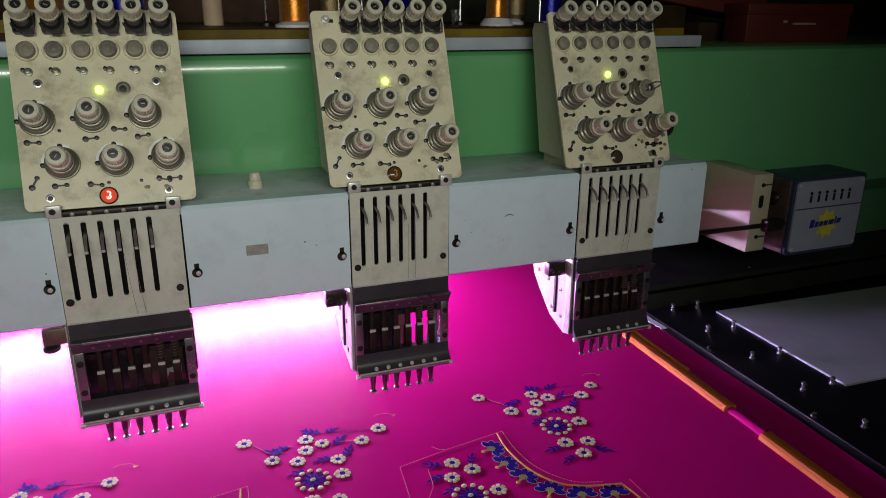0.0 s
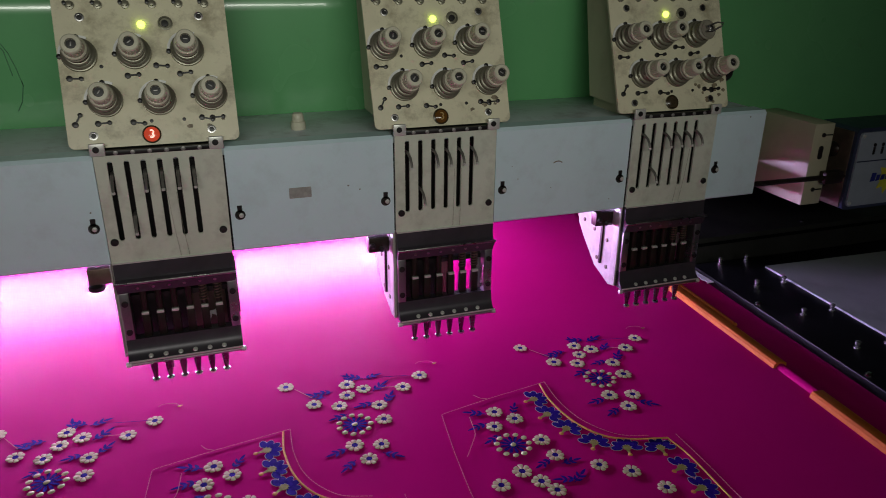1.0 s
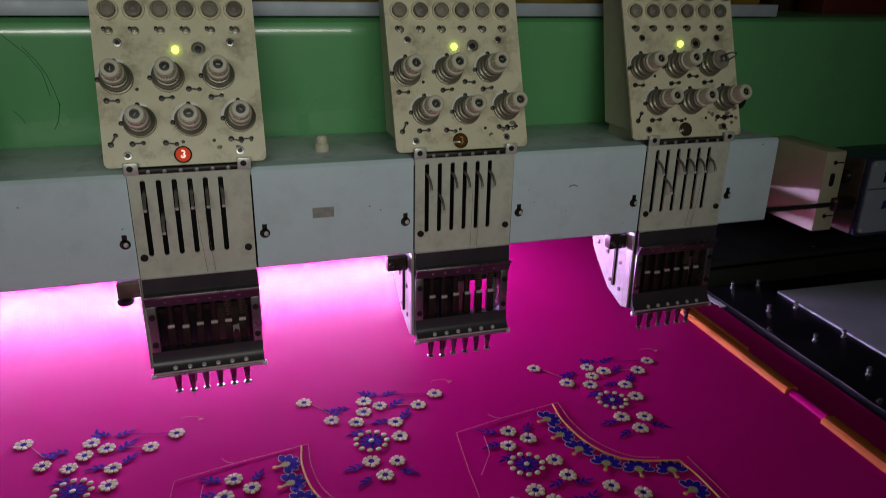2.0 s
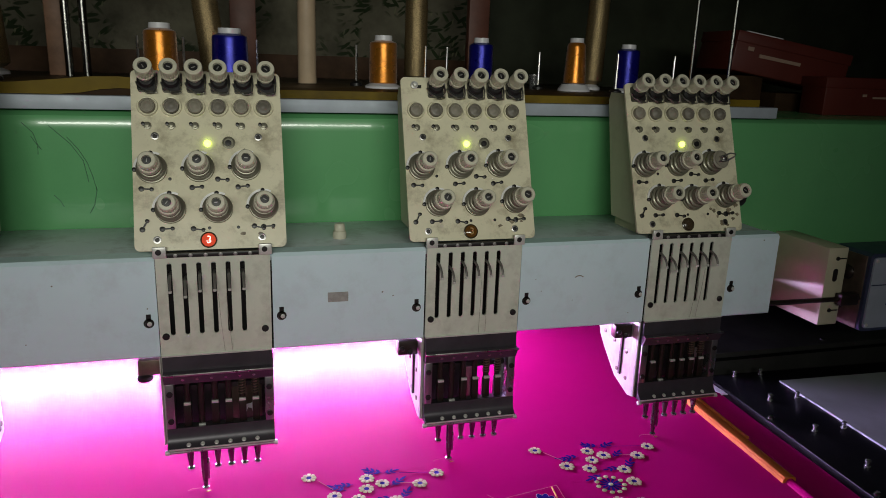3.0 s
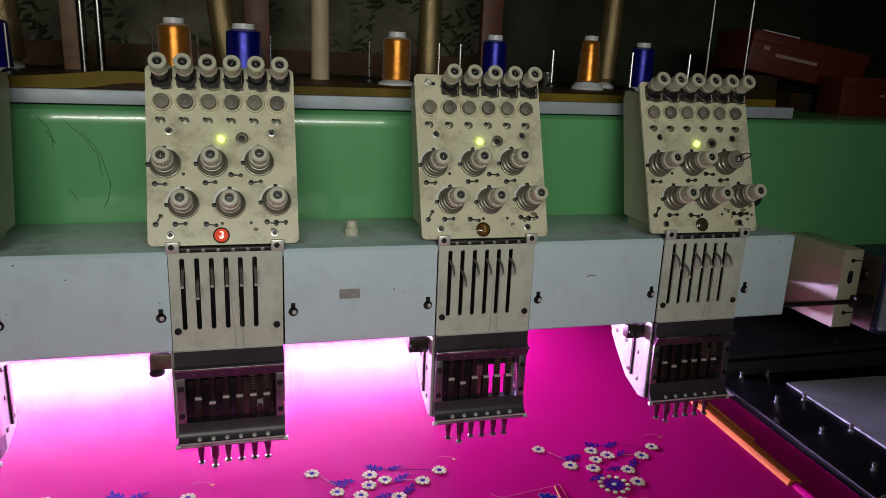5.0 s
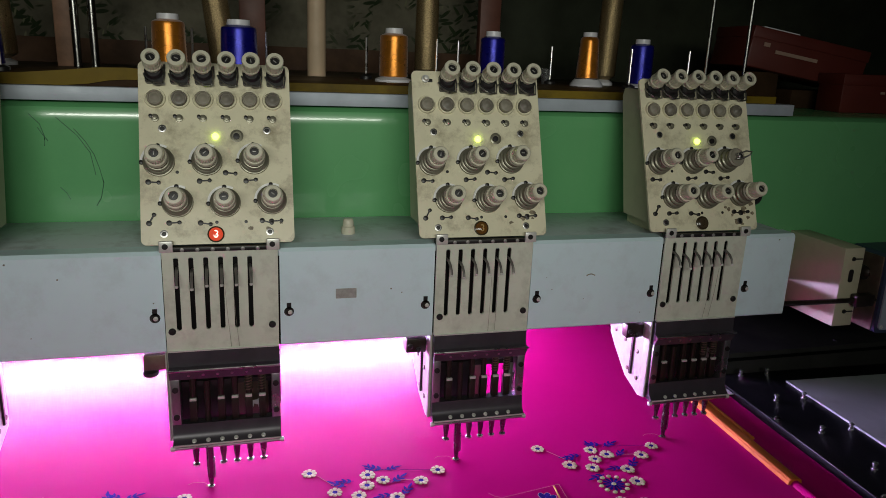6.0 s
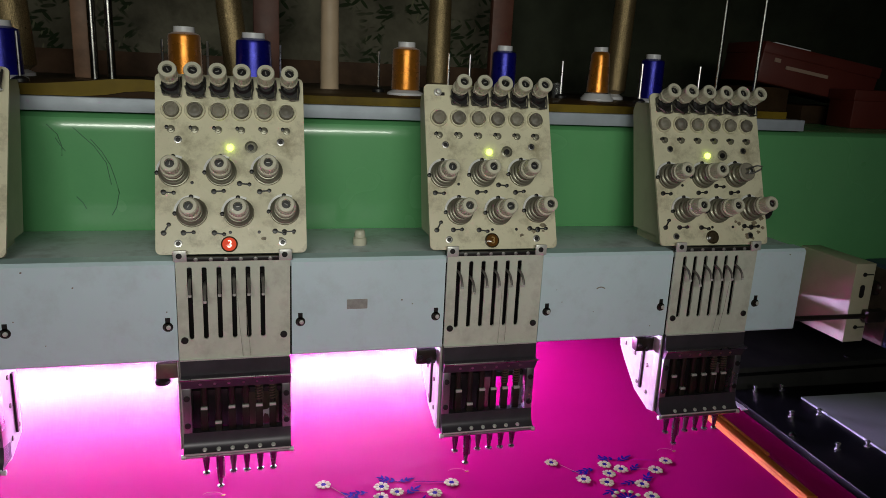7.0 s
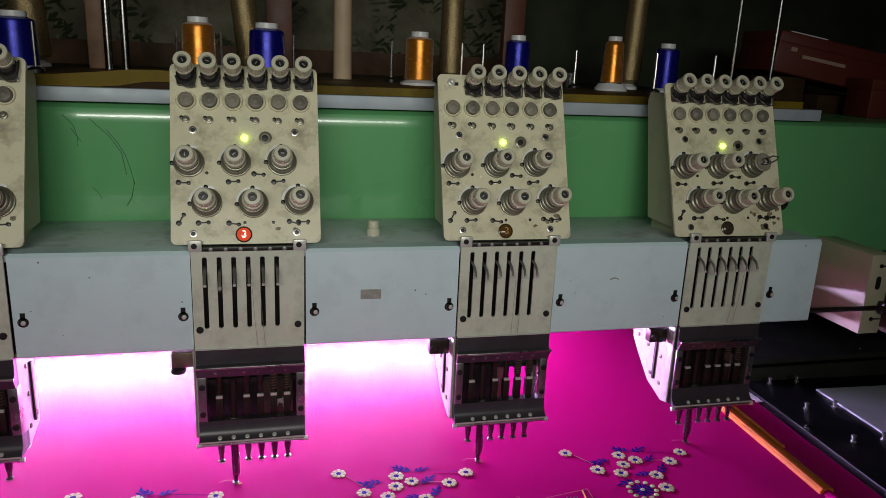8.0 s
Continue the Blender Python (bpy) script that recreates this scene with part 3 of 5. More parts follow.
    bm = lathe(BM(), [(0.0082, 0.0), (0.0084, 0.0016), (0.0066, 0.0022), (0.0062, 0.0008), (0.0010, 0.0008)], on_panel(0.025, 0.1445), 18)
    sw = part("switch_ring", bm, M["spring"], h)
    bm = lathe(BM(), [(0.0042, 0.0008), (0.0040, 0.0030), (0.0010, 0.0032)], on_panel(0.0245, 0.1440), 12)
    part("switch", bm, M["black"], sw)
    for x, s in ((-0.072, 0.1095), (-0.0135, 0.1105), (0.0460, 0.1120), (-0.0505, 0.0555), (0.0080, 0.0545), (0.0670, 0.0575)):
        tensioner(h, x, s)
    for x, s, a in ((-0.085, 0.0825, -4), (-0.023, 0.0835, 3), (0.035, 0.0835, 6), (0.0095, 0.0945, -6), (-0.085, 0.0285, 60), (-0.061, 0.0285, 2), (-0.023, 0.028, -10), (0.054, 0.0295, -16), (0.066, 0.0285, 2)):
        thread_guide(h, x, s, a)
    for x, s in ((-0.050, 0.0955), (-0.003, 0.0285), (0.0335, 0.0285)):
        part("panel_hole", lathe(BM(), [(0.0022, 0.0), (0.0022, 0.0006), (0.0004, 0.0007)], on_panel(x, s), 10), M["black"], h)
    # round signal lens at the foot of the panel
    bm = lathe(BM(), [(0.0106, 0.0), (0.0106, 0.0018), (0.0092, 0.0024), (0.0086, 0.0012)], on_panel(-0.0045, 0.0125), 22)
    rim = part("lens_rim", bm, M["lens_dark"], h)
    bm = lathe(BM(), [(0.0090, 0.0010), (0.0084, 0.0030), (0.0055, 0.0044), (0.0010, 0.0048)], on_panel(-0.0045, 0.0125), 20)
    part("lens", bm, M["lens_red"], rim)
    bm = BM()
    for a0, a1, cy in ((-60, 130, 0.0022), (-150, 80, -0.0020)):
        panel_poly(bm, ring_arc(0.0014, 0.0030, a0, a1, 8), 0.0046, 0.0054, -0.0045, 0.0125 + cy)
    part("lens_mark", bm, M["lens_hot"], rim)
    # clips and dark hinge rail between panel and needle case
    for x in (-0.066, 0.0655):
        bm = box(BM(), x - 0.0085, x + 0.0085, -0.009, -0.004, 1.1475, 1.1625, 0.0015)
        cl = part("clip", bm, M["nickel"], h, "bright steel clip")
        part("clip_hole", lathe(BM(), [(0.0038, 0), (0.0036, 0.001), (0.0006, 0.0011)], at(x - 0.001, -0.009, 1.1555) @ TO_FRONT, 12), M["black"], cl)
    part("hinge_rail", box(BM(), -0.0745, 0.0745, -0.0062, 0.006, 1.1472, 1.1530, 0.0008), M["black"], h)
    for k in range(6):
        x = -0.047 + 0.0186 * k
        part("stud", lathe(BM(), [(0.0028, 0), (0.0026, 0.001), (0.001, 0.0014)], at(x, -0.0062, 1.1502) @ TO_FRONT, 8), M["bush"], h)
    # slotted front plate
    holes = [rounded(x - 0.0031, x + 0.0031, 1.0407, 1.1398, 0.003, 3) for x in SLOT_X]
    bm = plate_with_holes(BM(), [(-0.0722, 1.0125), (0.0708, 1.0125), (0.0714, 1.1470), (-0.0722, 1.1470)], holes, -0.0045, -0.0015)
    part("slotted_plate", bm, M["plate"], h, "off-white slotted front plate")
    part("case_back", box(BM(), -0.0705, 0.0705, 0.022, 0.03, 1.013, 1.1335), M["black"], h)
    for x, z in ((-0.0645, 1.0400), (0.0625, 1.0430)):
        lathe(bm := BM(), [(0.0047, 0), (0.0047, 0.002), (0.0036, 0.0032), (0.001, 0.0034)], at(x, -0.0045, z) @ TO_FRONT, 12)
        part("plate_screw", bm, M["black"], h)
    for k, x in enumerate(SLOT_X):
        lever = part("take_up_lever", lever_mesh(x), M["lever"], h, "bent steel take-up lever")
        tip = lathe(BM(), [(0.0010, -0.0004), (0.0022, 0.0), (0.0022, 0.0026), (0.001, 0.0032)], at(x + 0.001, -0.0240, 1.1055), 10)
        part("lever_tip", tip, M["nickel"], lever, "bright lever tip")
    for k, x in ((2, 0.004), (3, 0.014)):
        part("thread", tube(BM(), [(x, -0.0245, 1.1025), (x + 0.002, -0.018, 1.06), (x + 0.005, -0.0072, 1.015)], 0.00022, 5), M["disc"], h)
    # dark apron and lower needle case
    poly = [(-0.0055, 1.0115), (-0.0070, 0.9905), (-0.0150, 0.9865), (-0.0075, 0.9720), (0.004, 0.9720), (0.004, 1.0115)]
    part("apron", prism(BM(), poly, "x", -0.0715, 0.0705), M["dark_metal"], h, "blued steel apron")
    part("apron_seam", box(BM(), -0.0715, 0.0705, -0.0068, -0.0046, 1.0112, 1.0128), M["nickel"], h)
    part("apron_edge", box(BM(), -0.0725, 0.0720, -0.0165, -0.0135, 0.9862, 0.9892, 0.0006), M["steel"], h)
    for k in range(6):
        x = -0.047 + 0.0184 * k
        part("apron_stud", lathe(BM(), [(0.0022, 0), (0.0020, 0.001), (0.0005, 0.0014)], at(x, -0.0112, 0.9795) @ Matrix.Rotation(radians(118), 4, "X"), 8), M["steel"], h)
    for sx in (-1, 1):
        a, b = (-0.0710, -0.0595) if sx < 0 else (0.0595, 0.0710)
        post = part("case_post", box(BM(), a, b, -0.006, 0.012, 0.879, 0.9715, 0.001), M["case"], h, "scuffed steel post")
        for z in (0.957, 0.917):
            part("post_screw", lathe(BM(), [(0.0042, 0), (0.004, 0.0018), (0.001, 0.0022)], at((a + b) / 2, -0.006, z) @ TO_FRONT, 10), M["black"], post)
    part("case_floor", prism(BM(), [(-0.006, 0.906), (-0.0075, 0.893), (-0.0110, 0.8860), (-0.0165, 0.8815), (-0.0165, 0.8785), (0.02, 0.8785), (0.02, 0.900)], "x", -0.0710, 0.0710), M["dark_metal"], h, "blued steel lower lip")
    for k, x in enumerate(NEEDLE_X):
        part("bush", lathe(BM(), [(0.0032, 0), (0.0030, 0.0014), (0.0018, 0.0018), (0.0016, 0.0006), (0.0004, 0.0006)], at(x, -0.0136, 0.8836) @ Matrix.Rotation(radians(40), 4, "X"), 10), M["nickel"], h)
    part("rail_rod", rod(BM(), (-0.0715, -0.0150, 0.8755), (0.0715, -0.0150, 0.8755), 0.0026, seg=10), M["steel"], h, "bright steel rod")
    part("lip_strip", box(BM(), -0.0700, 0.0700, -0.0178, -0.0164, 0.8786, 0.8808, 0.0003), M["nickel"], h, "bright edge strip")
    for x in (-0.0715, 0.0715):
        part("rod_end", lathe(BM(), [(0.001, -0.0034), (0.0034, -0.0028), (0.0036, 0.0026), (0.001, 0.0034)], at(x, -0.0150, 0.8755) @ Matrix.Rotation(radians(90), 4, "Y"), 12), M["nickel"], h)
    part("inner_plate", box(BM(), -0.0705, 0.0100, 0.048, 0.052, 0.88, 1.0), M["black"], h)
    part("back_plate", box(BM(), 0.0104, 0.0675, 0.048, 0.052, 0.88, 1.0), M["black"], h)
    part("cross_bar", box(BM(), -0.062, 0.062, 0.016, 0.030, 0.951, 0.958), M["black"], h)
    for x in NEEDLE_X[4:]:
        turns = [(x + 0.0050 * math.cos(q * 0.7), 0.006 + 0.0050 * math.sin(q * 0.7), 0.944 + 0.00045 * q) for q in range(56)]
        part("spring", tube(BM(), turns, 0.0010, 5), M["brown_metal"], h)
    # white side plates of the arm
    prof = [(0.004, 1.012), (0.004, 0.878), (0.020, 0.874), (0.066, 0.889), (0.108, 0.925), (0.127, 0.945), (0.130, 1.012)]
    short = [(0.004, 1.012), (0.004, 0.878), (0.020, 0.874), (0.066, 0.889), (0.070, 0.893), (0.070, 1.012)]
    for sx in (-1, 1):
        a, b = (-0.0740, -0.0712) if sx < 0 else (0.0680, 0.0708)
        arm = part("side_plate", prism(BM(), prof if sx < 0 else short, "x", a, b), M["white_side"], h, "stained white side plate")
        for y, z in ((0.034, 0.985), (0.030, 0.90), (0.060, 0.905), (0.075, 0.95), (0.108, 0.955), (0.105, 0.985), (0.034, 0.945)):
            if sx > 0 and y > 0.065:
                continue
            x = a if sx < 0 else b
            lathe(bm := BM(), [(0.0036, 0), (0.0034, 0.0014), (0.001, 0.002)], at(x, y, z) @ Matrix.Rotation(radians(-90 if sx < 0 else 90), 4, "Y"), 10)
            part("side_screw", bm, M["brown_metal"], arm)
        if sx < 0:
            part("front_strip", box(BM(), -0.0760, -0.0741, 0.0, 0.017, 0.879, 1.008, 0.0008), M["white_side"], arm)
        part("side_strip", box(BM(), (a - 0.003) if sx < 0 else b, a if sx < 0 else (b + 0.003), 0.046, 0.051, 0.90, 0.985), M["bar"], arm)
    part("arm", prism(BM(), [(0.056, 1.005), (0.056, 0.905), (0.07, 0.90), (0.112, 0.935), (0.14, 0.962), (0.14, 1.005)], "x", -0.0735, 0.008), M["brown_metal"], h)
    # trimmer lever at the case's side
    bm = box(BM(), -0.106, -0.076, 0.020, 0.036, 0.976, 0.998, 0.0015)
    lev = part("trimmer_arm", bm, M["brown_metal"], h, "brown metal trimmer arm")
    part("trimmer_knob", lathe(BM(), [(0.009, 0), (0.0105, 0.002), (0.0105, 0.006), (0.004, 0.009)], at(-0.098, 0.026, 0.967), 14), M["black"], lev)
    # needles
    for k, x in enumerate(NEEDLE_X):
        needle_unit(h, x, k == 1)
    return h


first = build_head()
heads = {0: first}
for i in HEADS:
    if i:
        heads[i] = copy_thing(first, pose(i * PITCH, 0.0, 0.868))


def children_called(ob, name):
    return [c for c in ob.children_recursive if c.name.split(".")[0] == name]


def new_look(ob, material):
    ob.data = ob.data.copy()
    ob.data.materials.clear()
    ob.data.materials.append(material)


for i, lens, mark in ((1, "lens_amber", "lens_glint"), (2, "lens_dark", "lens_dark"), (-1, "lens_dark", "lens_dark")):
    for c in children_called(heads[i], "lens"):
        new_look(c, M[lens])
    for c in children_called(heads[i], "lens_mark"):
        new_look(c, M[mark])
tagged(heads[0], "cream and steel six-needle embroidery head with lit red lens")
tagged(heads[1], "cream and steel six-needle embroidery head with amber lens")
tagged(heads[2], "cream and steel six-needle embroidery head with unlit lens")
# the outer heads carry a plain dark trimmer arm without the knob
for i in (1, 2, -1):
    for c in children_called(heads[i], "trimmer_knob"):
        bpy.data.objects.remove(c, do_unlink=True)
    for c in children_called(heads[i], "trimmer_arm"):
        new_look(c, M["bar"])
    for u, w in ((-0.1005, 0.987), (-0.088, 0.981)):
        lathe(bm := BM(), [(0.0040, 0), (0.0042, 0.003), (0.0020, 0.005)], at(i * PITCH + u, 0.020, w) @ TO_FRONT, 10)
        part("trimmer_bolt", bm, M["black"], heads[i])
# what can be seen inside the needle cases differs from head to head
for c in children_called(heads[1], "back_plate"):
    bpy.data.objects.remove(c, do_unlink=True)
part("inner_post", box(BM(), PITCH + 0.0570, PITCH + 0.0672, 0.028, 0.034, 0.88, 1.0, 0.0008), M["plate_tag"], heads[1], "pale steel post")
part("inner_block", box(BM(), PITCH + 0.0120, PITCH + 0.0500, 0.108, 0.114, 0.83, 1.0), M["brown_metal"], heads[1], "browned metal block")
part("inner_block", box(BM(), 0.0110, 0.0560, 0.036, 0.042, 0.884, 1.0, 0.001), M["brown_metal"], first, "browned metal block")
torn = [(0.024, 0.900), (0.029, 0.896), (0.034, 0.902), (0.036, 0.908), (0.041, 0.906), (0.043, 0.897), (0.047, 0.893), (0.052, 0.899), (0.052, 0.917), (0.046, 0.919), (0.040, 0.914), (0.033, 0.913), (0.026, 0.907)]
part("paper_scrap", prism(BM(), torn, "y", 0.0345, 0.0352), M["white_plastic"], first, "torn scrap of pale paper")
# one head has lost a roller: a bare stud stands there
lost = sorted(children_called(heads[1], "guide_bracket"), key=lambda o: o.data.vertices[0].co.x)[0]
for c in list(lost.children_recursive) + [lost]:
    bpy.data.objects.remove(c, do_unlink=True)
part("bare_stud", lathe(BM(), [(0.0055, 0), (0.0055, 0.004), (0.0035, 0.005), (0.0032, 0.010), (0.001, 0.0105)], at(PITCH, 0, 0) @ on_panel(-0.0755, 0.231), 12), M["nickel"], heads[1])
box(bm := BM(), 0.004, 0.010, -0.002, 0.002, 0.0005, 0.003, m=at(PITCH, 0, 0) @ on_panel(-0.0755, 0.229))
part("bare_bracket", bm, M["black"], heads[1])
# one tensioner of the end head has lost its nut: a bent wire is hooked in
spot = on_panel(0.046, 0.112, 0.042).translation - Vector((0, 0, 0.868))


def far_from_spot(o):
    mean = sum((v.co for v in o.data.vertices), Vector()) / len(o.data.vertices)
    return (mean - spot).length


for kind in ("thumb_nut", "nut_socket", "nut_pin"):
    bpy.data.objects.remove(min(children_called(heads[2], kind), key=far_from_spot), do_unlink=True)
shift = at(2 * PITCH, 0, 0)
part("tension_stud", lathe(BM(), [(0.0036, 0.030), (0.0036, 0.039), (0.001, 0.040)], shift @ on_panel(0.046, 0.112), 10), M["steel"], heads[2])
wire = [(shift @ on_panel(0.046 + u, 0.112 + v, w)).translation for u, v, w in ((-0.006, -0.004, 0.034), (0.004, -0.004, 0.037), (0.017, 0.002, 0.040), (0.020, 0.006, 0.040), (0.012, 0.008, 0.038), (-0.005, 0.003, 0.035))]
part("bent_wire", tube(BM(), wire, 0.0013, 6), M["steel"], heads[2], "bent steel wire")
# grime caked round the lower guides of the end head, a little on the others
dirt = random.Random(21)
for i, n in ((2, 11), (1, 4), (-1, 5), (0, 3)):
    for k in range(n):
        u, v, r = dirt.uniform(0.036, 0.088), dirt.uniform(0.008, 0.046), dirt.uniform(0.002, 0.0055)
        pts = [(r * dirt.uniform(0.5, 1.3) * math.cos(q), r * dirt.uniform(0.4, 1.0) * math.sin(q)) for q in [2 * math.pi * j / 9 for j in range(9)]]
        m = at(i * PITCH, 0, 0) @ on_panel(u, v)
        bm = prism(BM(), pts, "z", -0.0002, 0.0003 + 0.0001 * k)
        bmesh.ops.transform(bm, matrix=m, verts=bm.verts[:])
        part("grime", bm, M["grime"], heads[i], "dried oily grime")
# the end head carries a black hand knob at its side
part("hand_knob", lathe(BM(), [(0.016, 0), (0.018, 0.004), (0.018, 0.012), (0.006, 0.016)], at(2 * PITCH + 0.0985, 0.040, 1.205) @ Matrix.Rotation(radians(90), 4, "Y"), 16), M["black"], heads[2], "black plastic hand knob")


# ---------------------------------------------------------------- table, frame and cloth
def table():
    t = thing("machine_table", (0.2, 0.0, 0.0), "black machine table under the stretched cloth", "table")
    part("table_top", box(BM(), -1.8, 1.9, -0.62, 0.95, 0.755, 0.785, 0.002), M["black_plate"], t)
    for x in (-1.7, 1.8):
        for y in (-0.55, 0.85):
            part("leg", box(BM(), x - 0.03, x + 0.03, y - 0.03, y + 0.03, 0.0, 0.755), M["black_plate"], t)
    return t


table()


def flower_mesh():
    """Eight plump satin-stitched petals lying side by side."""
    bm = BM()
    for k in range(8):
        a = 2 * math.pi * k / 8
        long = 1.0 + 0.05 * math.sin(k * 2.3)
        ring = [(0.0040, -0.0013), (0.0075, -0.0027), (0.0104 * long, -0.0036), (0.0121 * long, -0.0030), (0.0128 * long, 0.0),
                (0.0121 * long, 0.0030), (0.0104 * long, 0.0036), (0.0075, 0.0027), (0.0040, 0.0013)]
        m = Matrix.Rotation(a, 4, "Z")
        low = [bm.verts.new(m @ Vector((x, y, 0.0))) for x, y in ring]
        mid = [bm.verts.new(m @ Vector((0.0085 + (x - 0.0085) * 0.93, y * 0.93, 0.0017))) for x, y in ring]
        top = [bm.verts.new(m @ Vector((0.0085 + (x - 0.0085) * 0.55, y * 0.50, 0.0030))) for x, y in ring]
        for u, v in ((low, mid), (mid, top)):
            for j in range(len(ring)):
                bm.faces.new((u[j], u[(j + 1) % len(ring)], v[(j + 1) % len(ring)], v[j]))
        bm.faces.new(top)
    return to_mesh("flower", bm, M["cream_thread"])


def centre_mesh():
    return to_mesh("flower_centre", lathe(BM(), [(0.0046, 0.0), (0.0044, 0.0012), (0.001, 0.0015)], at(0, 0, 0), 12), M["blue_thread"])


def leaf_mesh():
    """A sprig: five pointed leaves on a stem."""
    bm = BM()
    for a, ln, ox in ((0, 0.016, 0.004), (42, 0.011, 0.0), (-42, 0.011, 0.0), (38, 0.010, -0.008), (-38, 0.010, -0.008)):
        m = at(ox, 0, 0.0) @ Matrix.Rotation(radians(a), 4, "Z")
        pts = [(0, 0), (ln * 0.35, 0.0021), (ln * 0.7, 0.0016), (ln, 0), (ln * 0.7, -0.0016), (ln * 0.35, -0.0021)]
        n0 = len(bm.verts)
        prism(bm, pts, "z", 0.0, 0.0009)
        bm.verts.ensure_lookup_table()
        bmesh.ops.transform(bm, matrix=m, verts=bm.verts[n0:])
    box(bm, -0.012, 0.006, -0.0006, 0.0006, 0.0, 0.0008)
    return to_mesh("sprig", bm, M["blue_thread"])


def rosette_meshes():
    disc = to_mesh("rosette", lathe(BM(), [(0.0062, 0.0), (0.0060, 0.0008), (0.001, 0.0010)], at(0, 0, 0), 12), M["blue_thread"])
    petal = to_mesh("petal", prism(BM(), [(0.003, -0.0008), (0.012, -0.0021), (0.0150, -0.0020), (0.0170, 0), (0.0150, 0.0020), (0.012, 0.0021), (0.003, 0.0008)], "z", 0.0, 0.0011), M["blue_thread"])
    bead = to_mesh("bead", lathe(BM(), [(0.0037, 0), (0.0036, 0.0020), (0.0024, 0.0044), (0.0006, 0.0054)], Matrix.Diagonal((1.1, 0.95, 1, 1)), 10), M["cream_thread"])
    return disc, petal, bead


def fan_meshes():
    """Fan-shaped blossom: six broad blue petals outlined in pale olive round an olive heart."""
    petals, edge = BM(), BM()
    for a in (-88, -53, -18, 18, 53, 88):
        m = Matrix.Rotation(radians(a), 4, "Z")
        for bm, grow, z0, z1 in ((edge, 0.0007, 0.0, 0.0011), (petals, 0.0, 0.0003, 0.0016)):
            n0 = len(bm.verts)
            pts = [(0.0050 - grow, 0)] + [(0.0128 + (0.0072 + grow) * math.cos(q), (0.0044 + grow) * math.sin(q)) for q in [radians(d) for d in range(-125, 126, 25)]][::-1]
            prism(bm, pts, "z", z0, z1)
            bm.verts.ensure_lookup_table()
            bmesh.ops.transform(bm, matrix=m, verts=bm.verts[n0:])
    heart = BM()
    prism(heart, [(0.0060 * math.cos(q) * (1.0 if k % 2 else 0.78) + 0.001, 0.0056 * math.sin(q) * (1.0 if k % 2 else 0.78)) for k, q in enumerate([2 * math.pi * j / 14 for j in range(14)])], "z", 0.0004, 0.0026)
    prism(heart, [(-0.0105, -0.0011), (0.0, -0.0030), (0.0, 0.0030), (-0.0105, 0.0011)], "z", 0.0002, 0.0018)
    return to_mesh("fan_petals", petals, M["blue_thread"]), to_mesh("fan_edge", edge, M["pale_outline"]), to_mesh("fan_heart", heart, M["olive_thread"])


def stitched(parent, name, pts, w, material, z):
    """A raised stitch line along a path on the cloth, swept as a flat ribbon with a rounded back."""
    bm = BM()
    prev = None
    for i, p in enumerate(pts):
        a, b = Vector(pts[max(i - 1, 0)]), Vector(pts[min(i + 1, len(pts) - 1)])
        d = (b - a).normalized()
        nrm = Vector((-d.y, d.x))
        q = Vector(p)
        ring = [bm.verts.new((*(q + nrm * u * w), z + v * w * 0.6)) for u, v in ((-0.5, 0), (-0.3, 0.8), (0.3, 0.8), (0.5, 0))]
        if prev:
            for k in range(4):
                bm.faces.new((prev[k], prev[(k + 1) % 4], ring[(k + 1) % 4], ring[k]))
        else:
            bm.faces.new(ring)
        prev = ring
    bm.faces.new(prev[::-1])
    return part(name, bm, material, parent)


def dashed(parent, name, pts, w, material, z, dash=0.0040, gap=0.0010):
    """A row of running stitches along a path."""
    bm = BM()
    left, on = dash, True
    run = [Vector(pts[0])]
    for a, b in zip(pts, pts[1:]):
        a, b = Vector(a), Vector(b)
        while (b - a).length > left:
            a = a + (b - a).normalized() * left
            if on:
                d = (a - run[0]).normalized()
                m = at(run[0].x, run[0].y, z) @ Matrix.Rotation(math.atan2(d.y, d.x), 4, "Z")
                box(bm, 0, (a - run[0]).length, -w / 2, w / 2, 0, w * 0.6, m=m)
            on = not on
            left = dash if on else gap
            run = [a]
        left -= (b - a).length
    return part(name, bm, material, parent)


def smooth_path(pts, n=8):
    out = []
    P = [Vector(p) for p in pts]
    P = [P[0] * 2 - P[1]] + P + [P[-1] * 2 - P[-2]]
    for i in range(1, len(P) - 2):
        for k in range(n):
            t = k / n
            a, b, c, d = P[i - 1:i + 3]
            out.append(0.5 * (2 * b + (c - a) * t + (2 * a - 5 * b + 4 * c - d) * t * t + (3 * b - a - 3 * c + d) * t ** 3))
    return out + [P[-2]]


CLUSTER = [(-0.238, -0.010), (-0.207, -0.064), (-0.175, -0.078), (-0.155, -0.030), (-0.160, -0.056), (-0.135, -0.047), (-0.081, -0.059),
           (-0.050, -0.037), (-0.123, -0.092), (-0.125, -0.125), (-0.173, -0.167), (-0.141, -0.175), (-0.162, -0.198)]
CLUSTER_BIG = (-0.164, -0.125)
CLUSTER_LEAVES = [(-0.188, -0.040, 175), (-0.141, -0.014, 150), (-0.118, -0.019, 20), (-0.113, -0.048, 35), (-0.140, -0.085, 190), (-0.107, -0.079, 50),
                  (-0.200, -0.046, 150), (-0.178, -0.102, 200), (-0.194, -0.174, 190), (-0.186, -0.202, 215), (-0.134, -0.198, -40), (-0.150, -0.018, 95)]
NECK = [(0.019, -0.155), (0.039, -0.177), (0.007, -0.185), (0.053, -0.229), (0.056, -0.261), (0.098, -0.294), (0.129, -0.316), (0.005, -0.276),
        (0.019, -0.299), (0.030, -0.318), (-0.028, -0.291), (0.152, -0.353)]
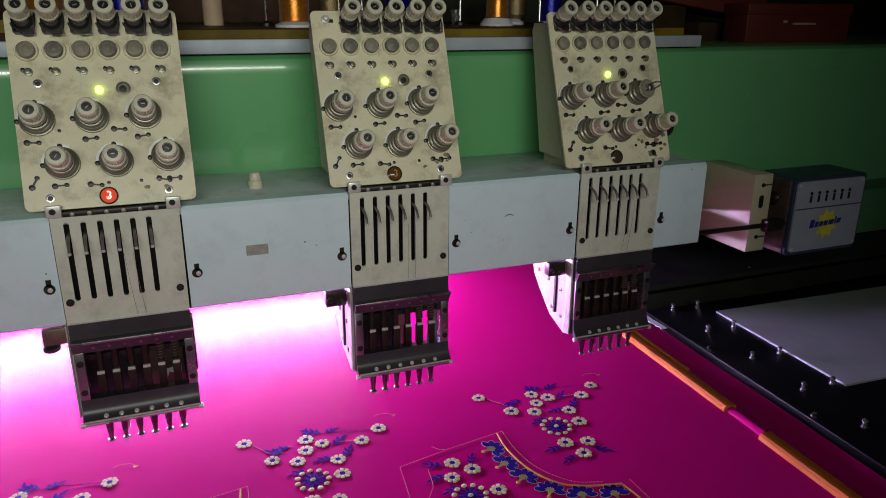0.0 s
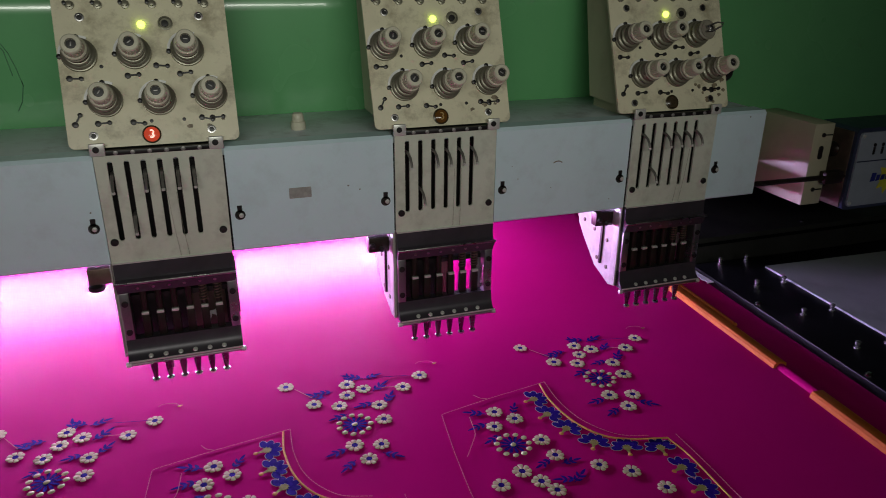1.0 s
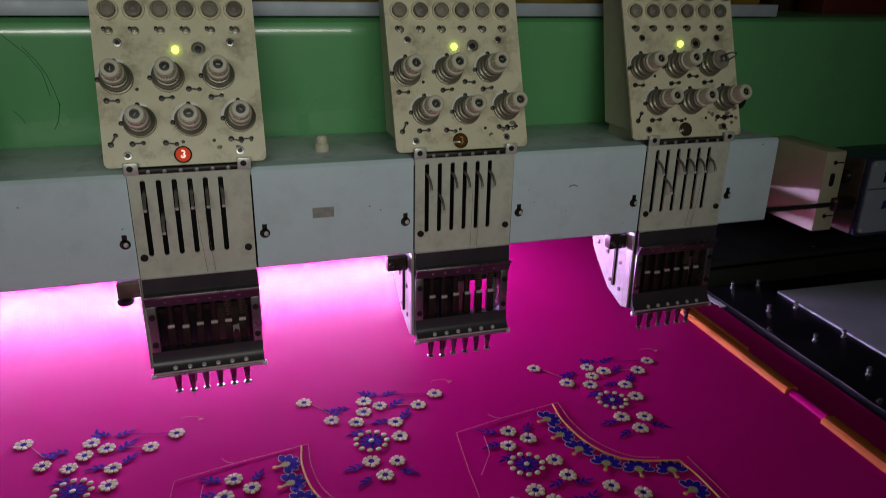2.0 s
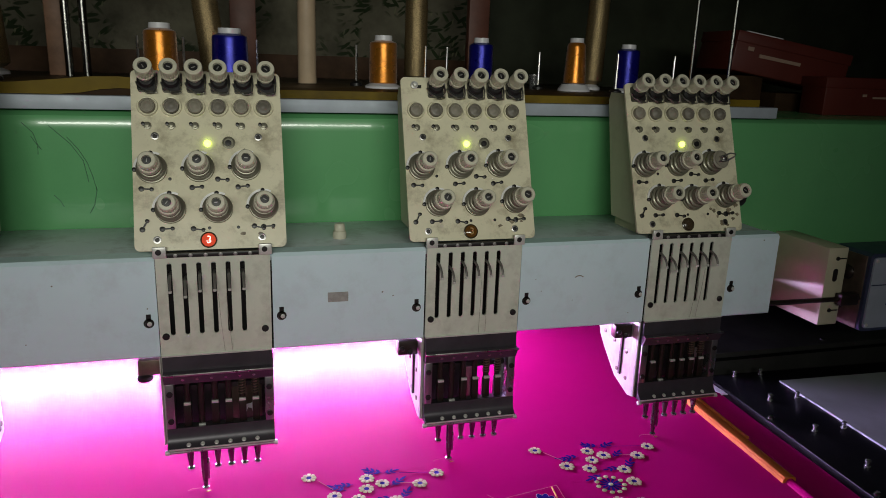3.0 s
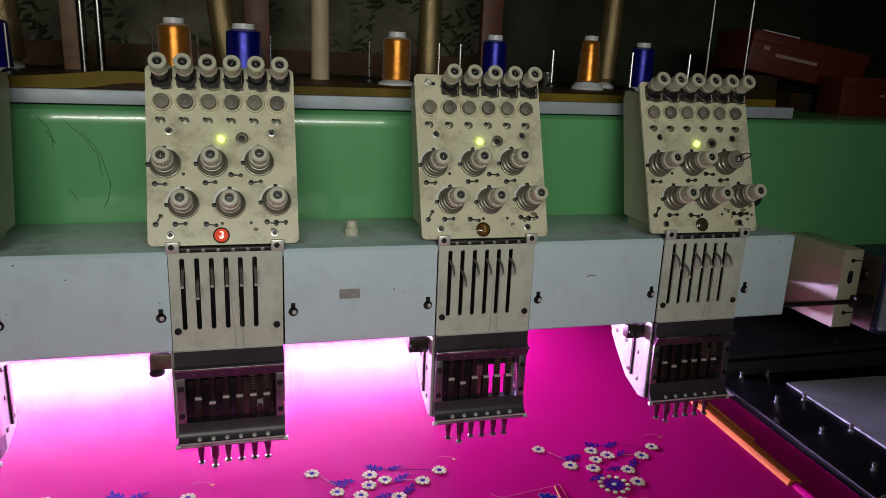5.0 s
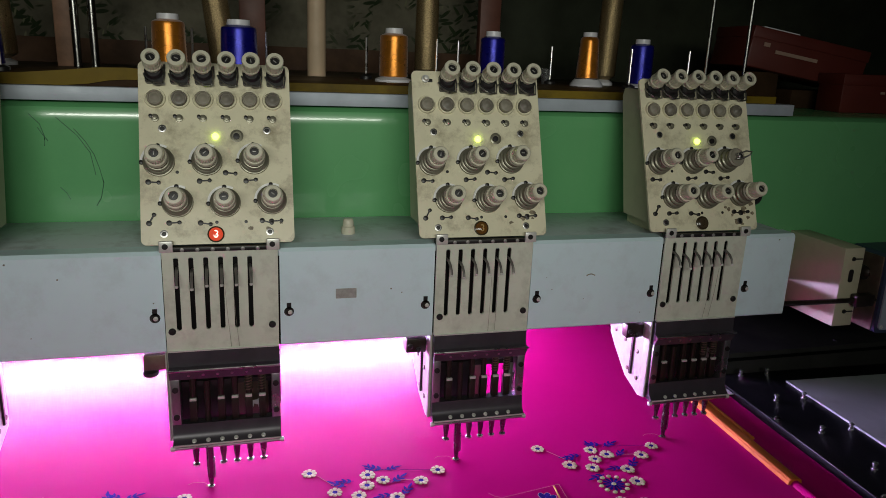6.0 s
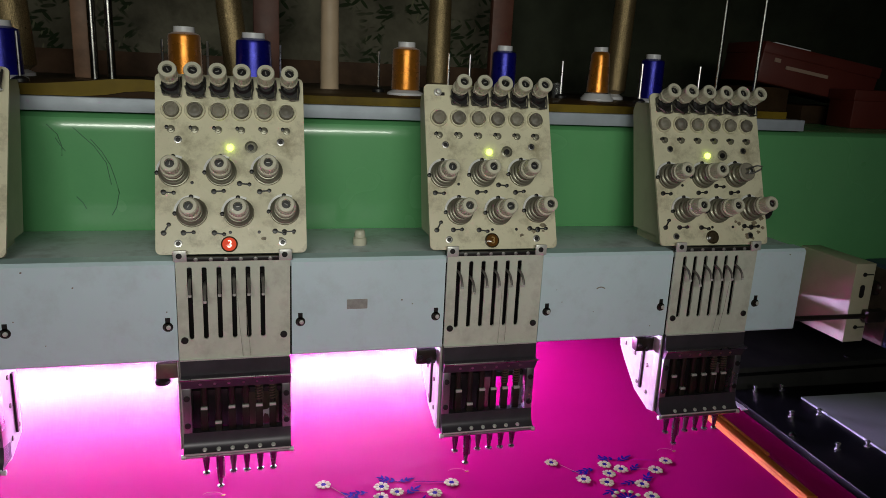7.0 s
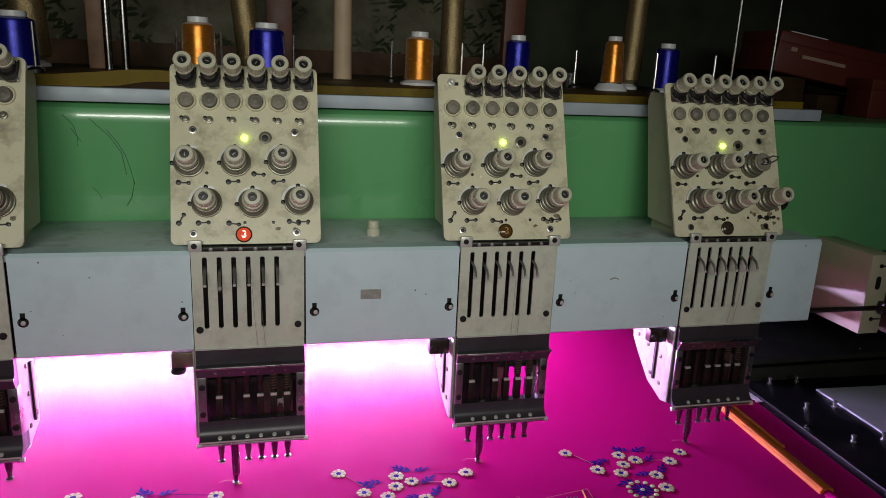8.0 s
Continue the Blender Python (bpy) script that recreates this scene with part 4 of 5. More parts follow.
NECK_BIG = (0.015, -0.227)
NECK_LEAVES = [(-0.005, -0.150, 150), (0.046, -0.157, 60), (-0.011, -0.178, 190), (0.038, -0.270, 200), (0.067, -0.277, 10), (0.050, -0.305, 160), (0.064, -0.306, 30), (-0.002, -0.208, 200)]
FANS = [(0.081, -0.144, 190), (0.083, -0.182, 200), (0.093, -0.218, 215), (0.113, -0.255, 235), (0.147, -0.277, 255), (0.187, -0.290, 262), (0.189, -0.329, 195), (0.189, -0.367, 190)]
GOLD = [(0.106, -0.112), (0.102, -0.155), (0.110, -0.207), (0.131, -0.245), (0.162, -0.263), (0.207, -0.275)]
GOLD_SIDE = [(0.207, -0.275), (0.212, -0.313), (0.211, -0.380), (0.208, -0.50)]
DASH = [(0.115, -0.109), (0.113, -0.158), (0.122, -0.207), (0.150, -0.248), (0.190, -0.264)]
DASH_SIDE = [(0.222, -0.271), (0.223, -0.325), (0.222, -0.381), (0.220, -0.50)]
OUTLINE = [(0.115, -0.109), (0.022, -0.124), (-0.050, -0.139), (-0.060, -0.22), (-0.066, -0.291), (-0.07, -0.42)]


SKEW = 0.040          # the sash frame stands a little askew


def cloth():
    c = thing("embroidered_cloth", (0.0, 0.0, TABLE), "bright magenta satin cloth with embroidered blue and cream flowers", "cloth")
    bm = BM()
    nx, ny = 150, 90
    xs = [-1.35 + (0.930 + 1.35) * i / nx for i in range(nx + 1)]
    ys = [-0.60 + 1.45 * j / ny for j in range(ny + 1)]

    def height(x, y):
        z = 0.0004 * noise.noise((x * 4, y * 4, 0)) + 0.0002 * noise.noise((x * 14, y * 14, 3))
        u = x - SKEW * (y + 0.05)
        if u > 0.840:
            q = min(1.0, max(0.0, (u - 0.850) / 0.070))
            a, b = min(1.0, q / 0.22), max(0.0, (q - 0.86) / 0.14)
            z += -0.0100 * a * a * (3 - 2 * a) + 0.0040 * b * b * (3 - 2 * b) + 0.0030 * noise.noise((x * 30 + y * 9, y * 13, 5)) * a * (1 - b)
        return TABLE - 0.0003 + z
    grid = [[bm.verts.new((x, y, height(x, y))) for x in xs] for y in ys]
    for j in range(ny):
        for i in range(nx):
            bm.faces.new((grid[j][i], grid[j][i + 1], grid[j + 1][i + 1], grid[j + 1][i]))
    part("satin", bm, M["cloth"], c)

    fl, ce, lf, fans = flower_mesh(), centre_mesh(), leaf_mesh(), fan_meshes()
    disc, petal, bead = rosette_meshes()
    knot = to_mesh("stitch_knot", lathe(BM(), [(0.0022, 0), (0.0026, 0.001), (0.0016, 0.0024), (0.0004, 0.0028)], Matrix.Diagonal((1.5, 0.8, 1, 1)), 8), M["orange_spool"])
    knob = to_mesh("fan_knot", lathe(BM(), [(0.0030, 0), (0.0030, 0.0016), (0.0018, 0.0032), (0.0005, 0.0036)], at(0, 0, 0), 8), M["gold_thread"])
    rnd = random.Random(4)

    def put(name, me, x, y, turn=0.0, scale=1.0, z=0.0004):
        o = new(name, me)
        o.parent = c
        o.location, o.rotation_euler, o.scale = (x, y, z), (0, 0, radians(turn)), (scale, scale, 0.24)
        return o
    for i in HEADS:
        o = i * PITCH
        for spots, bigs, leaves in ((CLUSTER, CLUSTER_BIG, CLUSTER_LEAVES), (NECK, NECK_BIG, NECK_LEAVES)):
            if spots is NECK and i == 2:
                continue
            for x, y in spots:
                a = rnd.uniform(0, 45)
                s = rnd.uniform(0.82, 0.94)
                f = put("flower", fl, o + x, y, a, s)
                ctr = new("flower_centre", ce)
                ctr.parent = f
            b = put("rosette", disc, o + bigs[0], bigs[1], rnd.uniform(0, 30))
            for k in range(12):
                p = new("petal", petal)
                p.parent, p.rotation_euler = b, (0, 0, 2 * math.pi * k / 12)
            for k in range(12):
                q = 2 * math.pi * k / 11
                d = new("bead", bead)
                d.parent, d.location = b, (0.0205 * math.cos(q), 0.0205 * math.sin(q), 0.0) if k < 11 else (0, 0, 0.0008)
            for x, y, a in leaves:
                put("sprig", lf, o + x, y, a + rnd.uniform(-8, 8), rnd.uniform(0.85, 1.1), 0.0002)
        sh = lambda pts: [(x + o, y) for x, y in pts]
        z = TABLE + 0.0004
        stitched(c, "stitch_line", sh([(-0.227, -0.019), (-0.207, -0.048)]), 0.0009, M["pink_thread"], z)
        stitched(c, "stitch_line", sh([(-0.105, -0.025), (-0.058, -0.034)]), 0.0007, M["blue_thread"], z)
        stitched(c, "stitch_line", sh([(-0.110, -0.052), (-0.085, -0.056)]), 0.0008, M["pink_thread"], z)
        put("stitch_knot", knot, o - 0.019, -0.012, 20)
        stitched(c, "loose_thread", smooth_path(sh([(-0.019, -0.012), (-0.026, -0.004), (-0.040, -0.002), (-0.047, -0.006)])), 0.0005, M["pink_thread"], z + 0.0004)
        if i == 2:
            continue
        for x, y, a in FANS:
            e = put("fan_edge", fans[1], o + x, y, a + 180)
            put("fan_petals", fans[0], o + x, y, a + 180)
            put("fan_heart", fans[2], o + x, y, a + 180)
            q = radians(a + 180)
            put("fan_knot", knob, o + x - 0.0125 * math.cos(q), y - 0.0125 * math.sin(q), a)
        stitched(c, "gold_line", smooth_path(sh(GOLD)), 0.0026, M["gold_thread"], z)
        stitched(c, "gold_line", smooth_path(sh(GOLD_SIDE)), 0.0022, M["gold_thread"], z)
        dashed(c, "tacking_line", sh(OUTLINE), 0.0006, M["pink_thread"], z)
        for line in (DASH, DASH_SIDE):
            dashed(c, "tacking_line", smooth_path(sh(line)), 0.0007, M["pink_thread"], z)
        stitched(c, "loose_thread", smooth_path(sh([(-0.017, -0.157), (-0.022, -0.19), (-0.030, -0.205), (-0.048, -0.232)])), 0.0008, M["pink_thread"], z + 0.0005)
        stitched(c, "loose_thread", smooth_path(sh([(0.02, -0.124), (0.012, -0.119), (0.006, -0.110)])), 0.0008, M["pink_thread"], z + 0.0005)
    rag = random.Random(8)
    bm = BM()
    left = [(0.914 + rag.uniform(-0.003, 0.002), 0.10 + 0.008 * k) for k in range(11)]
    right = [(0.9265 + rag.uniform(-0.001, 0.002), 0.10 + 0.008 * k) for k in range(11)]
    prism(bm, left + right[::-1], "z", TABLE + 0.0015, TABLE + 0.0030)
    part("frayed_edge", bm, M["white_plastic"], c, "frayed white selvedge")
    return c


CLOTH = cloth()


def sash_frame():
    f = thing("sash_frame", (0.95, -0.05, TABLE), "black steel sash frame with bolts and orange cloth clips", "frame")
    # arm plate with two rows of bolts
    part("arm_plate", box(BM(), 0.921, 1.90, -0.62, 0.172, 0.7865, 0.808, 0.002), M["black_plate"], f)
    for y in (0.160, 0.052, -0.066, -0.181, -0.296, -0.41, -0.52):
        for x in (0.977, 1.036):
            bm = lathe(BM(), [(0.0050, 0), (0.0050, 0.0020), (0.0032, 0.0024), (0.0032, 0.0085), (0.0044, 0.0090), (0.0044, 0.0120), (0.0020, 0.0136)], at(x, y, 0.808), 12)
            part("bolt", bm, M["bolt"], f, "bright steel bolt")
    for y in (-0.012, -0.25):
        part("bolt", lathe(BM(), [(0.0058, 0), (0.0058, 0.003), (0.003, 0.006)], at(0.931, y, 0.808), 12), M["chrome"], f)

    def clip(x0, x1, y0, y1, top):
        prof = [(x0, 0.7995), (x0 + 0.001, top - 0.003), (x0 + 0.004, top), (x1 - 0.004, top), (x1 - 0.001, top - 0.002), (x1, 0.7995)]
        return part("cloth_clip", prism(BM(), prof, "y", y0, y1), M["orange_clip"], f, "orange plastic cloth clip")
    clip(0.8215, 0.8450, -0.185, 0.30, 0.8085)
    clip(0.8460, 0.8570, -0.055, 0.28, 0.8055)
    clip(0.8185, 0.8425, -0.60, -0.262, 0.8085)
    rod(bm := BM(), (0.834, -0.60, 0.7985), (0.834, 0.30, 0.7985), 0.0080, seg=14)
    part("frame_bar", bm, M["cloth"], f, "bar wrapped in magenta cloth")
    return f


SASH = sash_frame()


def grey_board():
    """Thin grey sheet lying on the frame's black plate; it travels with the frame."""
    edge = [(1.0505, -0.195), (1.0505, 0.120), (1.80, 0.120), (1.80, -0.195)]
    return solid("grey_board", prism(BM(), edge, "z", 0.8082, 0.8118), M["grey_sheet"], (0.95, -0.05, 0.8082), "pale grey laminated sheet lying on the black frame plate", "board")


BOARD = grey_board()


def right_side():
    t = thing("drive_cover", (1.4, 0.3, 0.785), "long black steel cover behind the sash frame", "cover")
    part("cover_rim", box(BM(), 0.925, 1.9, 0.2035, 0.2048, 0.828, 0.835), M["black_plate"], t, "black front rim")
    for x in (0.96, 1.25, 1.55, 1.85):
        part("cover_screw", lathe(BM(), [(0.006, 0), (0.006, 0.002), (0.002, 0.0034)], at(x, 0.235, 0.8420), 10), M["black"], t)
    part("cover_body", prism(BM(), [(0.205, 0.7855), (0.205, 0.836), (0.211, 0.842), (0.95, 0.846), (0.95, 0.7855)], "x", 0.925, 1.9), M["dark_cover"], t)
    # cream bracket with a shaft
    k = thing("motor_bracket", (1.07, 0.12, 0.957), "cream enamelled steel bracket beside the rail's end", "bracket")
    part("bracket_body", box(BM(), 1.045, 1.088, 0.052, 0.19, 0.957, 1.103, 0.002), M["darker_cream"], k)
    for z in (1.083, 0.985):
        part("bracket_screw", lathe(BM(), [(0.004, 0), (0.0036, 0.002), (0.001, 0.0026)], at(1.066, 0.052, z) @ TO_FRONT, 10), M["black"], k)
    prism(bm := BM(), rounded(1.061, 1.071, 1.040, 1.064, 0.0045), "y", 0.0512, 0.053)
    part("bracket_slot", bm, M["black"], k)
    part("shaft", rod(BM(), (0.882, 0.044, 1.010), (1.135, 0.044, 1.008), 0.0045, seg=10), M["bar"], k, "dark steel shaft")
    # collar of the shaft and the plate behind it
    part("shaft_collar", box(BM(), 1.072, 1.112, 0.034, 0.051, 0.998, 1.020, 0.003), M["bar"], k, "dark shaft collar")
    for z in (1.083, 0.985):
        part("screw_slot", box(BM(), 1.066, 1.084, 0.0500, 0.0518, z - 0.001, z + 0.001), M["black"], k)
    # blue drive unit
    d = thing("drive_unit", (1.21, 0.08, 0.94), "blue-edged grey drive unit with vents beside the bracket", "drive unit")
    prism(bm := BM(), rounded(1.122, 1.300, 0.946, 1.094, 0.010), "y", 0.034, 0.115)
    part("case", bm, M["blue_box"], d)
    prism(bm := BM(), rounded(1.1285, 1.2935, 0.953, 1.087, 0.007), "y", 0.0305, 0.036)
    part("front_panel", bm, M["blue_panel"], d, "pale grey-blue front panel")
    part("side_plate", box(BM(), 1.1195, 1.1222, 0.040, 0.110, 0.950, 1.088, 0.0008), M["brown_metal"], d, "browned metal side plate")
    for y, z in ((0.075, 1.05), (0.085, 0.99)):
        part("side_nut", lathe(BM(), [(0.013, 0), (0.014, 0.003), (0.010, 0.008), (0.004, 0.010)], at(1.1195, y, z) @ Matrix.Rotation(radians(-90), 4, "Y"), 14), M["bar"], d)
    for i in range(6):
        x = 1.163 + 0.0188 * i
        bm = box(BM(), x - 0.0022, x + 0.0022, 0.0290, 0.0315, 1.047, 1.060, 0.0005)
        lathe(bm, [(0.0034, 0), (0.0032, 0.0022), (0.001, 0.003)], at(x, 0.0315, 1.064) @ TO_FRONT, 10)
        part("vent", bm, M["black"], d, "small dark vent")
    for x, z in ((1.134, 1.081), (1.288, 1.081), (1.134, 0.959), (1.288, 0.959)):
        part("panel_screw", lathe(BM(), [(0.0036, 0), (0.0034, 0.0014), (0.001, 0.002)], at(x, 0.0305, z) @ TO_FRONT, 10), M["nickel"], d)
    burst = [((0.030 if j % 2 else 0.019) * math.cos(math.pi * j / 9) + 1.212, (0.031 if j % 2 else 0.020) * math.sin(math.pi * j / 9) + 1.002) for j in range(18)]
    prism(bm := BM(), burst, "y", 0.0298, 0.0315)
    part("logo_star", bm, M["logo_yellow"], d)
    for j, (u, w, hgt) in enumerate(((0, 0.010, 0.016), (0.0125, 0.008, 0.011), (0.0225, 0.009, 0.010), (0.0335, 0.010, 0.010), (0.0455, 0.013, 0.010), (0.0605, 0.004, 0.014), (0.0665, 0.009, 0.010))):
        z = 0.9965 + 0.06 * u
        prism(bm := BM(), [(1.170 + u, z), (1.170 + u + w, z + 0.001), (1.172 + u + w, z + hgt), (1.172 + u, z + hgt)], "y", 0.0292, 0.0300)
        part("logo_bar", bm, M["logo_blue"], d)
    part("mounting_arm", box(BM(), 1.0885, 1.1225, 0.090, 0.108, 0.99, 1.05), M["black"], d)
    part("rim_line", box(BM(), 1.130, 1.292, 0.0298, 0.0315, 1.0345, 1.0365), M["blue_box"], d)
    tube(bm := BM(), [(1.302, 0.09, 1.075), (1.330, 0.085, 1.065), (1.342, 0.085, 1.03), (1.332, 0.09, 0.99), (1.302, 0.09, 0.972)], 0.009, 10)
    part("cable", bm, M["black"], d, "thick black cable")
    # thin cable under the rail near the end head
    tube(bm := BM(), [(0.60, 0.12, 1.0), (0.585, 0.13, 0.975), (0.56, 0.14, 0.968), (0.535, 0.15, 0.975), (0.52, 0.16, 1.0)], 0.0028, 8)
    solid("cable", bm, M["black"], (0.56, 0.14, 1.0), "thin black cable sagging under the rail", "cable")


right_side()


# ---------------------------------------------------------------- shelf and thread stock
SHELF = 1.352


def shelf():
    s = thing("thread_shelf", (-0.3, 0.5, 1.3396), "brown varnished thread shelf on the machine beam", "shelf")
    # below the warped strip the edge is dark brown, elsewhere olive-yellow
    for a, b, m in ((-1.7, -0.345, "edge_paint"), (-0.3445, -0.075, "rail_wood"), (-0.0745, 0.968, "edge_paint")):
        part("board_edge", box(BM(), a, b, 0.1925, 0.1955, 1.3397, 1.3525, 0.0008), M[m], s, "olive-yellow painted edge" if m == "edge_paint" else "dark brown edge")
    part("board", box(BM(), -1.7, 0.968, 0.196, 0.86, 1.3396, SHELF, 0.002), M["wood"], s)
    for x, y in ((0.258, 0.445), (0.403, 0.33), (0.356, 0.30), (-0.045, 0.36), (0.074, 0.36), (-0.117, 0.37), (0.650, 0.49), (0.758, 0.355), (0.855, 0.31), (-0.318, 0.315)):
        rod(bm := BM(), (x, y, SHELF), (x, y, SHELF + 0.075), 0.0024, 0.0020, 8)
        pin = part("spool_pin", bm, M["steel"], s, "thin steel spool pin")
        part("pin_base", lathe(BM(), [(0.012, 0), (0.012, 0.005), (0.005, 0.009)], at(x, y, SHELF), 12), M["black"], pin)


shelf()


def warped_strip():
    pts = [(-0.34, 1.3400), (-0.26, 1.3402), (-0.205, 1.3405), (-0.175, 1.3430), (-0.150, 1.3480), (-0.125, 1.3500), (-0.085, 1.3490),
           (-0.085, 1.3640), (-0.125, 1.3665), (-0.165, 1.3655), (-0.205, 1.3610), (-0.26, 1.3560), (-0.34, 1.3530)]
    solid("warped_strip", prism(BM(), pts, "y", 0.1885, 0.1918), M["edge_paint"], (-0.2, 0.19, 1.3400), "warped yellow-brown strip along the shelf's edge", "strip")


warped_strip()


def spool(x, y, r, h, thread, taper=0.94, flange=1.2, cone=False):
    lab = {"orange_spool": "shiny orange thread spool with white plastic core on the shelf", "blue_spool": "deep blue thread spool with white plastic core on the shelf"}[thread]
    t = thing("thread_spool", (x, y, SHELF), lab, "thread spool", "spools on the shelf")
    part("core", lathe(BM(), [(r * flange, 0), (r * flange, 0.004), (r * (1.05 if not cone else 1.1), 0.007 if not cone else 0.014), (r * 0.6, 0.012), (r * 0.56, h - 0.01), (r * 0.62, h - 0.008), (r * 0.6, h), (r * 0.3, h)], at(x, y, SHELF), 24), M["white_plastic"], t)
    z0 = 0.0075 if not cone else 0.0145
    prof = [(r * 0.7, z0), (r, z0 + 0.002)]
    n = 24
    for k in range(1, n):
        prof.append((r * (1 + (taper - 1) * k / n) + (0.00025 if k % 2 else -0.00025), z0 + 0.002 + (h - 0.016 - z0) * k / n))
    prof += [(r * taper * 0.97, h - 0.0125), (r * 0.63, h - 0.009)]
    part("thread", lathe(BM(), prof, at(x, y, SHELF), 28), M[thread], t)


spool(0.291, 0.35, 0.0250, 0.091, "orange_spool", 0.97, 1.3)
spool(0.4735, 0.35, 0.0225, 0.094, "blue_spool", 0.97)
spool(-0.080, 0.35, 0.0275, 0.096, "orange_spool", 0.93)
spool(0.0295, 0.35, 0.0305, 0.092, "blue_spool", 0.93)
spool(-0.355, 0.36, 0.0310, 0.091, "blue_spool", 0.93)
spool(0.699, 0.42, 0.0225, 0.104, "orange_spool", 0.8, 1.45, cone=True)
spool(0.805, 0.40, 0.0235, 0.095, "blue_spool", 0.97, 1.25)


def gold_cone(x, y, r, lean):
    t = thing("metallic_cone", (x, y, SHELF), "tall cone wound with glittering gold metallic thread", "thread cone", "gold cones on the shelf")
    m = at(x, y, SHELF) @ Matrix.Rotation(radians(lean), 4, "Y")
    part("winding", lathe(BM(), [(r * 0.55, 0.012), (r, 0.02), (r * 1.02, 0.03), (r * 0.92, 0.26), (r * 0.8, 0.272)], m, 24), M["gold_cone"], t)
    part("cone_core", lathe(BM(), [(r * 0.9, 0), (r * 0.9, 0.006), (r * 0.5, 0.012), (r * 0.5, 0.275), (r * 0.4, 0.29)], m, 16), M["white_plastic"], t)


gold_cone(0.004, 0.52, 0.024, -7)
gold_cone(0.391, 0.52, 0.023, 0)
gold_cone(0.787, 0.52, 0.023, 2)
gold_cone(-0.385, 0.56, 0.030, -3)


def back_things():
    rod(bm := BM(), (0.173, 0.52, SHELF), (0.173, 0.52, SHELF + 0.34), 0.018, 0.0165, 20)
    solid("card_tube", bm, M["pale_wood"], (0.173, 0.52, SHELF), "pale bare card tube standing on the shelf", "tube")
    bm = box(BM(), -0.302, -0.272, 0.60, 0.62, SHELF, SHELF + 0.5, 0.002)
    solid("wooden_batten", bm, M["brown_wood"], (-0.287, 0.61, SHELF), "upright brown wooden batten behind the shelf", "batten")
    bm = box(BM(), 0.572, 0.622, 0.74, 0.765, SHELF, SHELF + 0.5, 0.002)
    solid("wooden_batten", bm, M["red_wood"], (0.597, 0.75, SHELF), "upright red-brown wooden batten behind the shelf", "batten")
    bm = box(BM(), 0.03, 0.085, 0.74, 0.765, SHELF, SHELF + 0.5, 0.002)
    solid("wooden_batten", bm, M["red_wood"], (0.058, 0.75, SHELF), "upright red-brown wooden batten behind the shelf", "batten")
    for x in (-0.262, -0.232):
        rod(bm := BM(), (x, 0.58, SHELF), (x, 0.58, SHELF + 0.5), 0.0075, seg=12)
        solid("steel_rod", bm, M["rod"], (x, 0.58, SHELF), "upright steel rod standing on the shelf", "rod", "rods")
    for x in (0.908, 0.995):
        rod(bm := BM(), (x, 0.33, SHELF), (x, 0.33, SHELF + 0.5), 0.0035, seg=10)
        solid("steel_rod", bm, M["rod"], (x, 0.33, SHELF), "thin upright steel rod rising from the shelf", "rod", "rods")
    for x, y in ((0.645, 0.50), (0.50, 0.50)):
        bm = lathe(BM(), [(0.010, 0), (0.012, 0.03), (0.0112, 0.03), (0.0092, 0.002), (0.001, 0.002)], at(x, y, SHELF), 16)
        solid("plastic_cup", bm, M["glass"], (x, y, SHELF), "small clear plastic cap on the shelf", "cap")
    # brick red cartons on the green beam
    def carton(x, y, z, w, d, h, turn, lean, name_rows):
        t = thing("red_carton", (x, y, z), "worn brick-red carton with pale script print", "carton", "red cartons")
        m = at(x, y, z) @ Matrix.Rotation(radians(turn), 4, "Z") @ Matrix.Rotation(radians(lean), 4, "Y")
        bm = box(BM(), -w / 2, w / 2, -d / 2, d / 2, 0, h, 0.003, m=m)
        part("carton_body", bm, M["red_card"], t)
        part("carton_lid", box(BM(), -w / 2 - 0.002, w / 2 + 0.002, -d / 2 - 0.002, d / 2 + 0.002, h - 0.02, h + 0.003, 0.002, m=m), M["red_card"], t)
        for u, v, ln, th in name_rows:
            box(bm := BM(), u, u + ln, -d / 2 - 0.0032, -d / 2 - 0.0015, v, v + th, m=m)
            part("print_bar", bm, M["print"], t)
    carton(1.365, 0.345, 1.3186, 0.27, 0.075, 0.076, -4, 0, [(-0.045, 0.040, 0.010, 0.005), (-0.020, 0.036, 0.060, 0.004)])
    carton(1.205, 0.475, 1.384, 0.28, 0.15, 0.080, -6, 9, [(-0.112, 0.046, 0.014, 0.008), (-0.082, 0.036, 0.102, 0.007)])
    m = at(1.205, 0.475, 1.384) @ Matrix.Rotation(radians(-6), 4, "Z") @ Matrix.Rotation(radians(9), 4, "Y")
    solid("paper_slip", box(BM(), -0.12, -0.035, -0.074, -0.060, 0.0832, 0.0850, m=m), M["white_plastic"], (1.10, 0.40, 1.48), "white paper slip lying on the red carton", "paper")
    # dark blocks added to fill the space below the tilted carton and carry it
    for x0, x1, top in ((1.07, 1.16, 1.394), (1.20, 1.335, 1.358)):
        solid("dark_box", box(BM(), x0, x1, 0.43, 0.54, 1.3186, top, 0.002), M["rail_wood"], ((x0 + x1) / 2, 0.48, 1.3186), "dark brown block filling the space under the red carton", "box", "dark boxes")


back_things()


